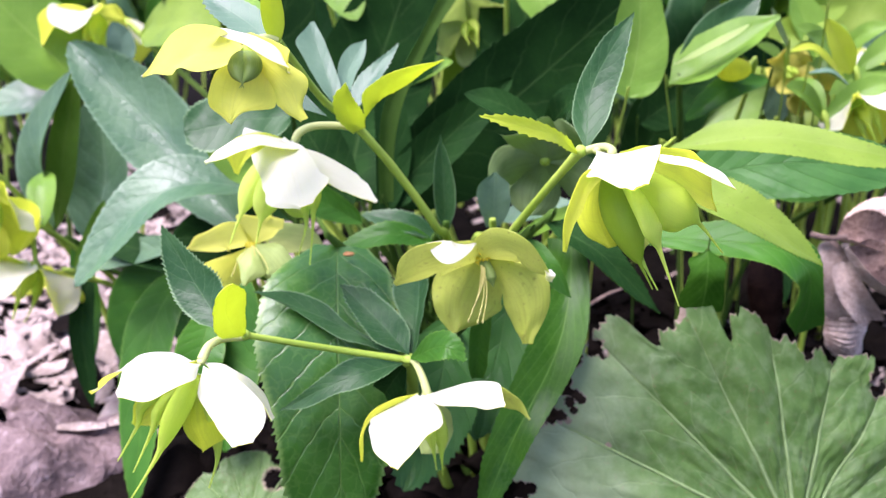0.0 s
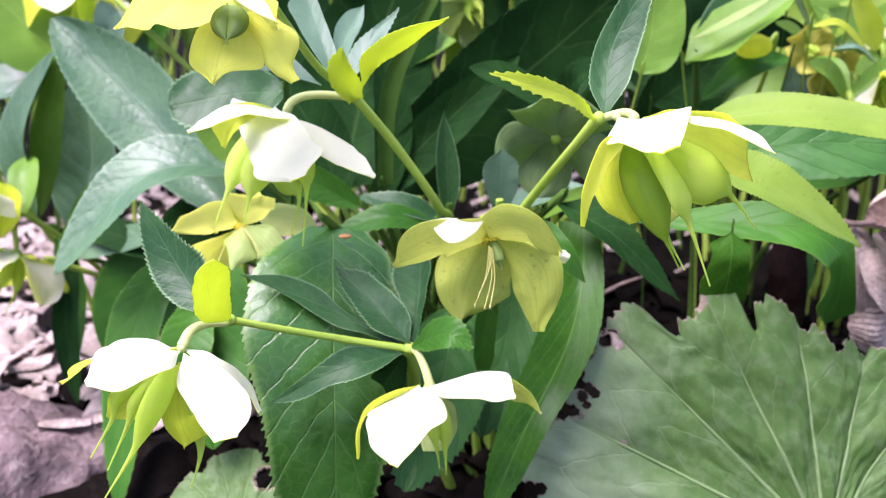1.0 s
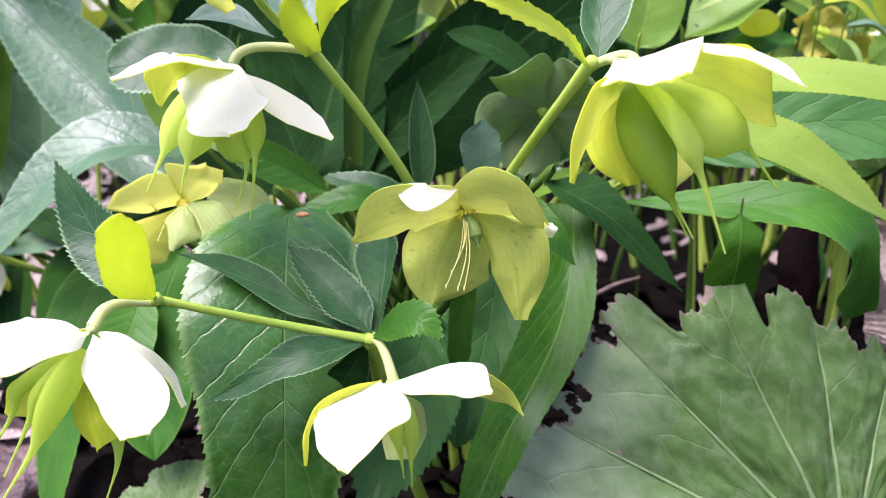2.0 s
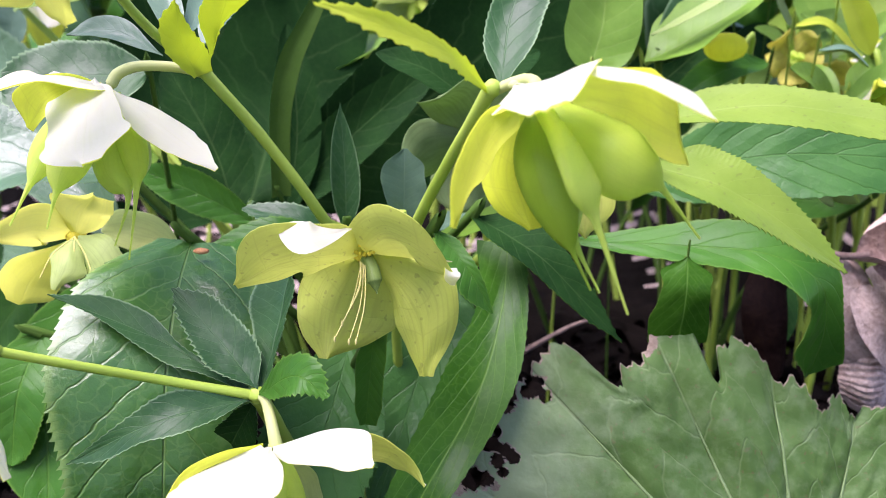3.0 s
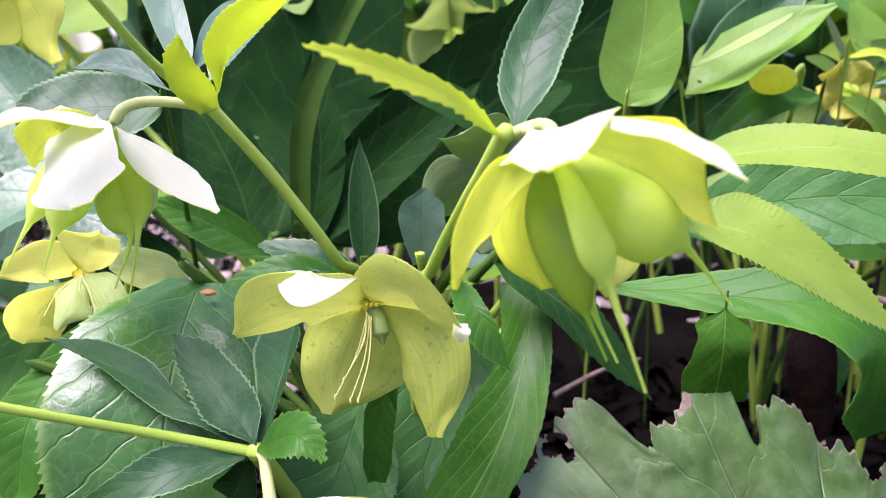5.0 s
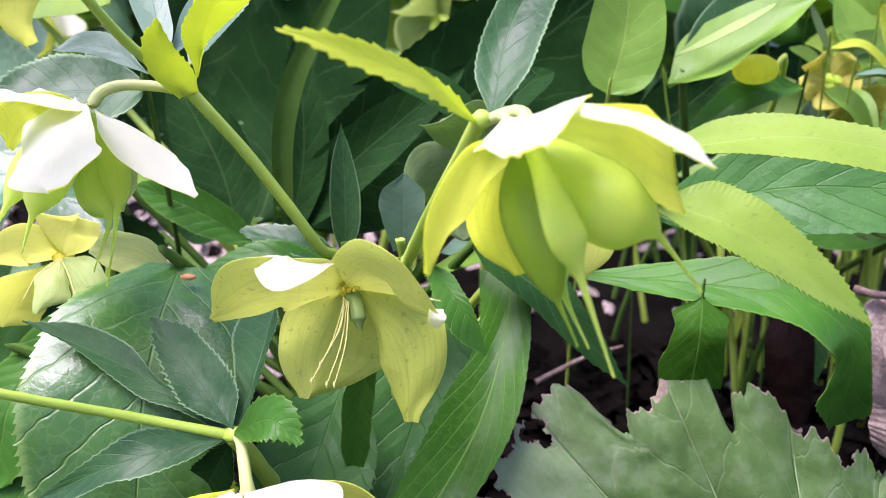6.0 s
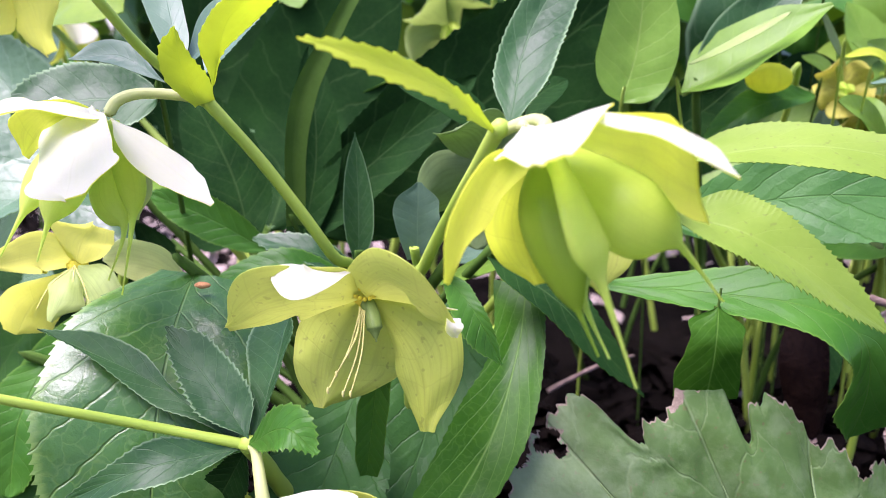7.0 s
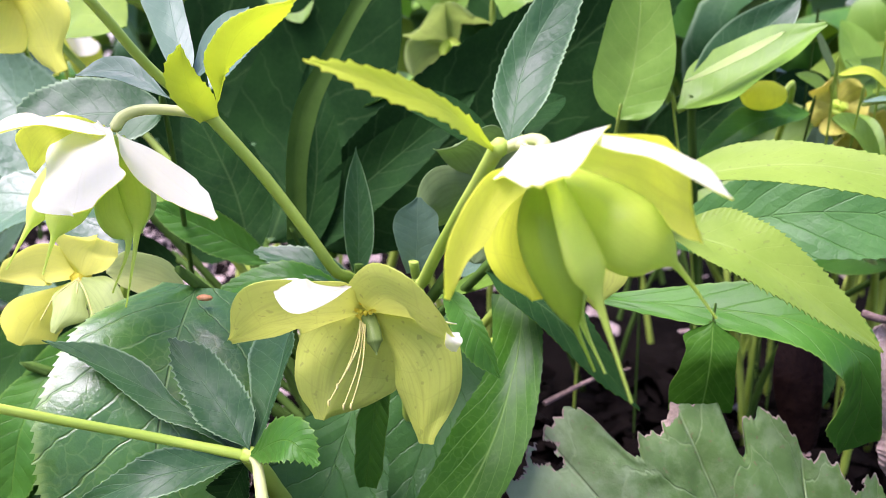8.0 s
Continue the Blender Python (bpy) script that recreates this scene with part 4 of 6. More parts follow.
# bracts where the side branch ends
blade("bract", stem_h, [(-0.0431, 0.2663, 0.1777), (-0.0427, 0.2480, 0.1916), (-0.0368, 0.2320, 0.2062)], 0.0115, (0.696, -0.696, -0.174), (BRACT, BRACT), edges=((0, 0.0023, 0.0049, 0.0055, 0.0051, 0.0052, 0.0046), (0.0003, 0.0028, 0.0046, 0.006, 0.0058, 0.0049, 0.0016)), seed=68, teeth=7, tooth=0.016, fold=0.12, curl=0.12, label="rounded yellow-green bract")
blade("leaflet", stem_h, [(-0.0502, 0.2700, 0.1783), (-0.0609, 0.2800, 0.1911), (-0.0718, 0.2870, 0.2088)], 0.0153, (-0.1, -0.85, 0.5), (BLUE, LEAF_UNDER), edges=((0.0008, 0.0059, 0.0077, 0.0067, 0.0042, 0), (0.0014, 0.0053, 0.0076, 0.0052, 0.0027, 0)), seed=69, teeth=18, tooth=0.035, fold=0.2, label="dark serrated leaflet")
tube("pedicel", stem_h, [(-0.0438, 0.2663, 0.1772), (-0.0487, 0.2620, 0.1788), (-0.0513, 0.2560, 0.1793), (-0.0528, 0.2520, 0.1765)], 0.001, 0.0015, PEDICEL, rows=14)
tube("pedicel", stem_h, [(0.0056, 0.2890, 0.1579), (0.0081, 0.2860, 0.1575), (0.0102, 0.2810, 0.1554), (0.0115, 0.2780, 0.1522), (0.0121, 0.2770, 0.1503)], 0.001, 0.0016, PEDICEL, rows=12)

# flower G, seen from above
fl = lump("flower", stem_h, (-0.0528, 0.2515, 0.1763), (0.0013, 0.0013, 0.0011), PEDICEL, 6)
petal(fl, [(-0.0527, 0.2500, 0.1761), (-0.0603, 0.2380, 0.1794), (-0.0707, 0.2320, 0.1768)], 0.0155, (-0.15, -0.6, 0.8), edges=((0, 0.0052, 0.007, 0.007, 0.006, 0.0022), (0.0004, 0.0101, 0.0085, 0.0077, 0.0073, 0)), seed=72, curl=-0.15)
petal(fl, [(-0.0515, 0.2490, 0.1760), (-0.0406, 0.2360, 0.1690), (-0.0373, 0.2270, 0.1624)], 0.0141, (0.25, -0.82, 0.5), edges=((0, 0.0041, 0.0063, 0.0081, 0.0068, 0.0036), (0.0001, 0.006, 0.0064, 0.006, 0.0047, 0.002)), seed=71, curl=-0.12)
petal(fl, [(-0.0543, 0.2530, 0.1757), (-0.0749, 0.2560, 0.1741), (-0.0898, 0.2580, 0.1641)], 0.0171, (-0.3, 0.1, 0.95), edges=((0, 0.006, 0.0069, 0.0109, 0.0049, 0.0004), (0, 0.0049, 0.0047, 0.0062, 0.0005, 0.0133)), seed=73, curl=0.05)
petal(fl, [(-0.0524, 0.2520, 0.1757), (-0.0401, 0.2490, 0.1720), (-0.0317, 0.2460, 0.1601)], 0.0053, (0.5, -0.2, 0.8), edges=((0.0001, 0.0019, 0.0008, 0.0012, 0.0021, 0), (0, 0.0032, 0.0045, 0.0036, 0.0007, 0.0019)), seed=74, curl=-0.05)
petal(fl, [(-0.0555, 0.2560, 0.1703), (-0.0583, 0.2580, 0.1545), (-0.0547, 0.2530, 0.1467)], 0.0184, (0.1, 0.95, 0.1), edges=((0, 0.0037, 0.0041, 0.0064, 0.0061, 0.0036), (0.0034, 0.0075, 0.0096, 0.0105, 0.0123, 0.01)), seed=75)
petal(fl, [(-0.0573, 0.2560, 0.1696), (-0.0693, 0.2590, 0.1592), (-0.0777, 0.2570, 0.1534)], 0.0125, (-0.2, 0.9, 0.3), edges=((0, 0.0009, 0.0029, 0.0047, 0.005, 0.0012), (0.0007, 0.0047, 0.0071, 0.0078, 0.0059, 0.001)), seed=76)
pod("seed_pod", fl, [(-0.0551, 0.2510, 0.1716), (-0.0615, 0.2470, 0.1606), (-0.0670, 0.2440, 0.1498), (-0.0762, 0.2410, 0.1365)], 0.0073, 0.0051, (0.5, -0.85, 0.1), body=0.66)
pod("seed_pod", fl, [(-0.0573, 0.2540, 0.1702), (-0.0675, 0.2540, 0.1608), (-0.0712, 0.2530, 0.1529), (-0.0778, 0.2510, 0.1405)], 0.0030, 0.0024, (0.2, -0.9, 0.2), body=0.6)
pod("seed_pod", fl, [(-0.0583, 0.2560, 0.1693), (-0.0731, 0.2570, 0.1610), (-0.0765, 0.2560, 0.1534), (-0.0834, 0.2540, 0.1428)], 0.0022, 0.0020, (0.2, -0.9, 0.2), body=0.55)
pod("seed_pod", fl, [(-0.0549, 0.2560, 0.1691), (-0.0539, 0.2590, 0.1499), (-0.0538, 0.2580, 0.1405), (-0.0574, 0.2570, 0.1304)], 0.0034, 0.0030, (-0.2, -0.9, 0.2), body=0.66)

# flower F
fl = lump("flower", stem_h, (0.0113, 0.2775, 0.1502), (0.0013, 0.0013, 0.0011), PEDICEL, 7)
petal(fl, [(0.0111, 0.2760, 0.1505), (0.0069, 0.2530, 0.1521), (0.0029, 0.2354, 0.1490)], 0.0228, (-0.2, -0.8, 0.55), edges=((0, 0.0066, 0.0091, 0.0064, 0.0041, 0.0014), (0.0024, 0.0144, 0.0137, 0.0114, 0.008, 0.0007)), seed=81, curl=-0.15)
petal(fl, [(0.0116, 0.2750, 0.1504), (0.0260, 0.2620, 0.1577), (0.0364, 0.2560, 0.1568)], 0.0091, (0.1, -0.7, 0.7), edges=((0.0009, 0.0027, 0.0038, 0.005, 0.0057, 0), (0.001, 0.0035, 0.0042, 0.0038, 0.0034, 0.001)), seed=82, curl=-0.15)
petal(fl, [(0.0087, 0.2780, 0.1501), (-0.0069, 0.2670, 0.1475), (-0.0090, 0.2580, 0.1374)], 0.0068, (-0.8, 0.4, 0.5), edges=((0.001, 0.0034, 0.0024, 0.0019, 0.0042, 0.0007), (0.0032, 0.0009, 0.0024, 0.0044, 0.0026, 0)), seed=83, curl=0.05)
petal(fl, [(0.0161, 0.2800, 0.1491), (0.0368, 0.2805, 0.1469), (0.0459, 0.2776, 0.1396)], 0.0171, (0.3, 0.75, 0.6), edges=((0.0054, 0.0083, 0.0107, 0.008, 0.0014, 0.0001), (0.0029, 0.0051, 0.0064, 0.0046, 0.0019, 0)), inside=PETAL_OLIVE, seed=84, curl=0.05)
petal(fl, [(0.0112, 0.2800, 0.1465), (0.0120, 0.2880, 0.1316), (0.0125, 0.2860, 0.1229)], 0.0129, (0.1, 0.95, 0.1), edges=((0, 0.0035, 0.0049, 0.0054, 0.005, 0.0043), (0, 0.0068, 0.0078, 0.0075, 0.006, 0.0039)), inside=PETAL_GREEN, seed=85)
pod("seed_pod", fl, [(0.0120, 0.2770, 0.1488), (0.0123, 0.2740, 0.1392), (0.0133, 0.2720, 0.1327), (0.0141, 0.2710, 0.1256)], 0.0049, 0.0039, (0.2, -0.9, 0.1), body=0.66)
pod("seed_pod", fl, [(0.0125, 0.2770, 0.1488), (0.0158, 0.2760, 0.1365), (0.0159, 0.2740, 0.1299), (0.0160, 0.2730, 0.1220)], 0.0058, 0.0046, (-0.3, -0.9, 0.1), body=0.64)

# ---- large near leaves ----
DARK_LBL = "dark green leathery hellebore leaf with serrated edge"
leaf([(-0.0226, 0.3380, 0.1846), (-0.0210, 0.3190, 0.1766), (-0.0198, 0.3020, 0.1618), (-0.0196, 0.2940, 0.1445), (-0.0200, 0.2890, 0.1257), (-0.0213, 0.2860, 0.0965)], 0.0496, "large glossy quilted hellebore leaf with a net of pale veins", (NETTED, LEAF_UNDER), face=(0.2, -0.5, 0.84), face_end=(0.3, -0.93, 0.2), seed=101, teeth=26, tooth=0.017, fold=0.1, curl=-0.14, half=8, edges=((0.0122, 0.0202, 0.0205, 0.0209, 0.0211, 0.0206, 0.0194, 0.0181, 0.0156, 0.0115), (0.009, 0.0179, 0.0257, 0.0274, 0.0285, 0.026, 0.023, 0.0216, 0.0199, 0.0152)))
leaf([(0.0208, 0.3500, 0.1486), (0.0143, 0.3250, 0.1279), (0.0006, 0.3000, 0.0989)], 0.0336, DARK_LBL, (QUILT, LEAF_UNDER), face=(0.2, -0.85, 0.4), seed=103, teeth=18, tooth=0.025, fold=0.12)
leaf([(0.0701, 0.3520, 0.1794), (0.0670, 0.3350, 0.1632), (0.0593, 0.3180, 0.1443), (0.0420, 0.3010, 0.1191), (0.0301, 0.2920, 0.0956)], 0.0204, "long bright green hellebore leaf with a pale midrib", (GLOSSY, LEAF_UNDER), face=(-0.2, -0.92, 0.3), seed=104, teeth=22, tooth=0.012, fold=0.25, edges=((0.0056, 0.0066, 0.0080, 0.0094, 0.0082, 0.0066, 0.0056, 0.0030), (0.0095, 0.0076, 0.0074, 0.0104, 0.0104, 0.0088, 0.0070, 0.0030)))
leaf([(0.0482, 0.3850, 0.1688), (0.0426, 0.3650, 0.1366), (0.0283, 0.3350, 0.0992)], 0.0347, DARK_LBL, (QUILT, LEAF_UNDER), face=(0.1, -0.9, 0.4), seed=105, teeth=16, tooth=0.015, fold=0.15)
leaf([(0.0319, 0.3120, 0.1657), (0.0303, 0.3120, 0.1516), (0.0287, 0.3120, 0.1387)], 0.0078, "narrow green hellebore leaf", (MIDLEAF, LEAF_UNDER), face=(0.2, -0.9, 0.3), seed=106, fold=0.4, edges=((0.0037, 0.0036, 0.0036, 0.0036, 0.0037, 0.0029), (0.0008, 0.0039, 0.0042, 0.0038, 0.0035, 0.0017)))
leaf([(0.0482, 0.3150, 0.1920), (0.0562, 0.3050, 0.1850), (0.0627, 0.3020, 0.1732)], 0.0077, DARK_LBL, (MIDLEAF, LEAF_UNDER), face=(0.3, -0.8, 0.5), seed=107, teeth=12, tooth=0.03, fold=0.2, edges=((0.0003, 0.0026, 0.0021, 0.0018, 0.0013, 0.0001), (0.0004, 0.0031, 0.0051, 0.0059, 0.0042, 0.0001)))
leaf([(0.0596, 0.3450, 0.1893), (0.0785, 0.3300, 0.1794), (0.0999, 0.3239, 0.1571)], 0.0151, DARK_LBL, (LEAF, LIME), face=(0.2, -0.7, 0.7), seed=108, teeth=14, tooth=0.02, fold=0.3, edges=((0.0002, 0.0092, 0.0084, 0.0055, 0.0032, 0.0001), (0.0016, 0.0059, 0.0067, 0.0062, 0.0045, 0)))
leaf([(0.0191, 0.3650, 0.1821), (0.0192, 0.3660, 0.2017), (0.0186, 0.3663, 0.2213)], 0.0092, "narrow upright blue-green hellebore leaflet", (BLUE, LEAF_UNDER), face=(0.2, -0.95, 0.2), seed=109, fold=0.3, edges=((0.0016, 0.004, 0.0046, 0.0044, 0.0027, 0.0001), (0.002, 0.0041, 0.0046, 0.0037, 0.0021, 0)))
leaf([(0.0384, 0.3500, 0.1865), (0.0389, 0.3480, 0.1993), (0.0392, 0.3469, 0.2092)], 0.0130, "blunt upright blue-green hellebore leaflet", (GLAUC, LEAF_UNDER), face=(0.05, -0.9, 0.4), seed=110, fold=0.2, edges=((0.0028, 0.0046, 0.0062, 0.0069, 0.0055, 0.0005), (0.0028, 0.0054, 0.0065, 0.0061, 0.0052, 0.001)))
leaf([(0.0770, 0.3700, 0.1897), (0.0618, 0.3620, 0.1838), (0.0445, 0.3500, 0.1790)], 0.0069, "thin fresh green hellebore leaf", (LIME, LIME), face=(0.1, -0.6, 0.8), seed=111, fold=0.3)
leaf([(0.0884, 0.4000, 0.1737), (0.0660, 0.4200, 0.1748), (0.0446, 0.4300, 0.1672)], 0.0163, DARK_LBL, (GLAUC, LEAF_UNDER), face=(0.1, -0.6, 0.8), seed=112)
leaf([(0.0170, 0.3750, 0.1755), (0.0028, 0.3720, 0.1832), (-0.0165, 0.3750, 0.1868)], 0.0105, DARK_LBL, (BLUE, LEAF_UNDER), face=(0.0, -0.6, 0.8), seed=113, teeth=9, tooth=0.04)
leaf([(0.0146, 0.3700, 0.1746), (-0.0041, 0.3650, 0.1805), (-0.0259, 0.3650, 0.1751)], 0.0117, DARK_LBL, (MIDLEAF, LEAF_UNDER), face=(0.0, -0.6, 0.8), seed=114, teeth=9, tooth=0.04)

leaf([(-0.0838, 0.3650, 0.1465), (-0.0870, 0.3520, 0.1312), (-0.0886, 0.3450, 0.1098)], 0.0203, "drooping mid green hellebore leaf", (MIDLEAF, LEAF_UNDER), face=(0.1, -0.9, 0.35), seed=181, teeth=16, tooth=0.015, fold=0.2, shape=(0.4, 0.5))
leaf([(-0.1148, 0.4550, 0.1553), (-0.1548, 0.4700, 0.1448), (-0.1954, 0.4800, 0.1341)], 0.0162, "narrow blue-green hellebore leaf", (SHEEN, LEAF_UNDER), face=(0.0, -0.7, 0.7), seed=182, fold=0.2)
leaf([(-0.1288, 0.4800, 0.1384), (-0.1488, 0.4700, 0.1207), (-0.1643, 0.4550, 0.0866)], 0.0381, "broad green hellebore leaf in shade", (MIDLEAF, LEAF_UNDER), face=(0.1, -0.9, 0.3), seed=183, fold=0.2)
leaf([(-0.1355, 0.4700, 0.1369), (-0.1256, 0.4600, 0.1169), (-0.1250, 0.4500, 0.0942)], 0.0218, "broad hellebore leaf with deep shade in its colour", (LEAF, LEAF_UNDER), face=(0.1, -0.9, 0.3), seed=184, fold=0.2)
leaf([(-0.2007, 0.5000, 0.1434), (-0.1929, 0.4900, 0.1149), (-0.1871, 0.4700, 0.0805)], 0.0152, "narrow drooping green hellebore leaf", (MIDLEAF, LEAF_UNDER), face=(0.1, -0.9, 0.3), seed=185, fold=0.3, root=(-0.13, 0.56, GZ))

leaf([(-0.0756, 0.4650, 0.1605), (-0.0978, 0.4550, 0.1588), (-0.1265, 0.4500, 0.1572)], 0.0330, "broad hellebore leaf with deep shade in its colour", (LEAF, LEAF_UNDER), face=(0.0, -0.9, 0.35), seed=186, fold=0.2)
leaf([(0.2312, 0.4600, 0.1707), (0.2056, 0.4700, 0.1694), (0.1748, 0.4800, 0.1777)], 0.0213, "mid green hellebore leaf", (MIDLEAF, LEAF_UNDER), face=(0.0, -0.75, 0.6), seed=187, fold=0.2, root=(0.2, 0.56, GZ))
leaf([(0.2758, 0.5200, 0.1944), (0.2598, 0.5300, 0.2019), (0.2523, 0.5400, 0.2211)], 0.0168, "pale yellowish hellebore leaf farther back", (PALEGREEN, PALEGREEN), face=(0.0, -0.7, 0.7), seed=189, fold=0.25, root=(0.27, 0.6, GZ))
leaf([(0.2081, 0.5500, 0.2251), (0.2345, 0.5600, 0.2438), (0.2721, 0.5700, 0.2589)], 0.0208, "pale yellowish hellebore leaf farther back", (PALEGREEN, PALEGREEN), face=(0.0, -0.7, 0.7), seed=190, fold=0.25, root=(0.24, 0.64, GZ))

# right-hand group
leaf([(0.1065, 0.3500, 0.2153), (0.1438, 0.3340, 0.2209), (0.1902, 0.3150, 0.2131)], 0.0180, "light green hellebore leaf with a toothed edge", (PALEGREEN, PALEGREEN), face=(0.0, -0.55, 0.85), root=(0.05, 0.51, GZ), stalk=0.0009, seed=121, teeth=24, tooth=0.026, fold=0.15, edges=((0.001, 0.0089, 0.0093, 0.0066, 0.004, 0.0002), (0.0002, 0.005, 0.0087, 0.0104, 0.0089, 0)))
leaf([(0.0992, 0.3000, 0.2106), (0.1196, 0.2920, 0.2039), (0.1441, 0.2897, 0.1862)], 0.0187, "light yellow-green toothed hellebore leaf", (PALEGREEN, PALEGREEN), face=(0.2, -0.6, 0.75), root=(0.05, 0.51, GZ), stalk=0.0009, seed=122, teeth=24, tooth=0.03, fold=0.2, edges=((0.001, 0.0102, 0.0099, 0.0078, 0.0056, 0), (0.003, 0.0068, 0.0088, 0.0079, 0.0048, 0.0001)))
leaf([(0.1177, 0.4000, 0.1886), (0.1604, 0.3800, 0.2015), (0.2200, 0.3700, 0.1990)], 0.0310, DARK_LBL, (QUILT, LEAF_UNDER), face=(0.0, -0.88, 0.42), root=(0.05, 0.51, GZ), stalk=0.0009, seed=123, teeth=16, tooth=0.012, fold=0.1)
leaf([(0.0819, 0.3520, 0.1801), (0.1157, 0.3400, 0.1811), (0.1406, 0.3300, 0.1806), (0.1541, 0.3260, 0.1734), (0.1580, 0.3280, 0.1599), (0.1573, 0.3340, 0.1426)], 0.0188, "arching dark hellebore leaf curling over at its tip", (MIDLEAF, LIME), face=(0.0, -0.65, 0.75), face_end=(0.35, -0.8, 0.45), root=(0.05, 0.51, GZ), stalk=0.0009, seed=124, teeth=22, tooth=0.014, fold=0.12, edges=((0.0001, 0.0049, 0.0091, 0.0083, 0.0088, 0.0058, 0.0076, 0.013), (0.0002, 0.0043, 0.0071, 0.0081, 0.0091, 0.0068, 0.0112, 0.0022)))
leaf([(0.1193, 0.3320, 0.1796), (0.1183, 0.3280, 0.1695), (0.1179, 0.3320, 0.1534)], 0.0174, "short drooping fresh green leaf lobe", (GLOSSY, LIME), face=(0.0, -0.95, 0.25), root=(0.119, 0.35, GZ), stalk=0.0004, seed=125, fold=-0.1, half=5, edges=((0, 0.0071, 0.0068, 0.0071, 0.008, 0.0082), (0, 0.0072, 0.0065, 0.0075, 0.0094, 0.0089)))
leaf([(0.1931, 0.4400, 0.1440), (0.1835, 0.4200, 0.1329), (0.1753, 0.4100, 0.1191)], 0.0125, DARK_LBL, (LEAF, LEAF_UNDER), face=(0.1, -0.95, 0.2), root=(0.2, 0.5, GZ), seed=126)

# dark leaves in the middle, rising behind the flowers; LEAF carries their shade
leaf([(-0.0082, 0.4300, 0.1778), (0.0461, 0.4400, 0.2189), (0.1340, 0.4600, 0.2872)], 0.0557, "broad hellebore leaf with deep shade in its colour", (LEAF, LEAF_UNDER), face=(0.33, -0.88, 0.12), seed=131, teeth=22, tooth=0.01, fold=0.2, shape=(0.6, 0.6))
leaf([(-0.0344, 0.4600, 0.1712), (-0.0219, 0.4900, 0.2206), (0.0092, 0.5000, 0.2987)], 0.0659, "broad hellebore leaf with deep shade in its colour", (LEAF, LEAF_UNDER), face=(-0.1, -0.93, -0.35), seed=132, fold=0.15, shape=(0.5, 0.6))
leaf([(-0.0516, 0.4700, 0.1630), (-0.0846, 0.5200, 0.2125), (-0.0642, 0.5400, 0.2938)], 0.0649, "broad hellebore leaf with deep shade in its colour", (LEAF, LEAF_UNDER), face=(0.1, -0.93, -0.35), seed=133, shape=(0.5, 0.6))
leaf([(0.0839, 0.5200, 0.1624), (0.0795, 0.5400, 0.2207), (0.0616, 0.5600, 0.2961)], 0.0781, "broad hellebore leaf with deep shade in its colour", (LEAF, LEAF_UNDER), face=(0.0, -0.93, -0.35), seed=134, shape=(0.5, 0.6))
leaf([(0.1237, 0.5000, 0.1655), (0.1447, 0.5000, 0.2069), (0.1768, 0.5000, 0.2488)], 0.0426, "broad hellebore leaf with deep shade in its colour", (LEAF, LEAF_UNDER), face=(0.1, -0.95, 0.0), seed=135)
leaf([(-0.0073, 0.3960, 0.1868), (-0.0065, 0.3920, 0.2107), (-0.0023, 0.3900, 0.2314), (0.0068, 0.3880, 0.2476), (0.0178, 0.3860, 0.2665), (0.0305, 0.3860, 0.2848)], 0.0078, "narrow upright green leaf strap in shade", (STALK, MIDLEAF), face=(0.3, -0.9, 0.2), edges=((0.0035, 0.0029, 0.0031, 0.0031, 0.0028, 0.0025, 0.0019, 0.0028, 0.0001), (0.0031, 0.0038, 0.0042, 0.0047, 0.0041, 0.0031, 0.003, 0.0034, 0.004)), seed=136, fold=0.3, stalk=0.0008)
leaf([(0.1341, 0.4350, 0.2299), (0.1483, 0.4350, 0.2500), (0.1689, 0.4350, 0.2702)], 0.0215, "pale blue-green hellebore leaf behind", (BLUE, LIME), face=(0.0, -0.85, 0.5), root=(0.16, 0.51, GZ), seed=173, fold=0.3)
leaf([(0.1455, 0.5000, 0.1877), (0.1764, 0.5000, 0.2058), (0.2081, 0.5000, 0.2234)], 0.0328, "mid green hellebore leaf", (LIME, LEAF_UNDER), face=(0.0, -0.7, 0.7), root=(0.2, 0.55, GZ), seed=139)
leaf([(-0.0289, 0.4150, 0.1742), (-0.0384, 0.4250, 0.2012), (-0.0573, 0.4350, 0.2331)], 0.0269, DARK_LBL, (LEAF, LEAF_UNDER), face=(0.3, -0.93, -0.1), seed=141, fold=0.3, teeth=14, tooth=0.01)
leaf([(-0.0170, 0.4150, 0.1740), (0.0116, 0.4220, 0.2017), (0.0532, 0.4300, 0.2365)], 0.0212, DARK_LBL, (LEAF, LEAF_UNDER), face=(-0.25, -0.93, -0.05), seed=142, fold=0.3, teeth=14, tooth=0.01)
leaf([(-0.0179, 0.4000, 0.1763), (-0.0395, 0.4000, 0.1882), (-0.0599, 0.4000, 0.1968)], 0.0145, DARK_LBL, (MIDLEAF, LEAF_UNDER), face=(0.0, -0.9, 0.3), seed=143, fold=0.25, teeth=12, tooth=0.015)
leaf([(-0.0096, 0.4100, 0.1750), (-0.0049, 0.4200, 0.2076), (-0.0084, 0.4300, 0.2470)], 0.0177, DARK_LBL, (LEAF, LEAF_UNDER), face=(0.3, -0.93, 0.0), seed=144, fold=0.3)

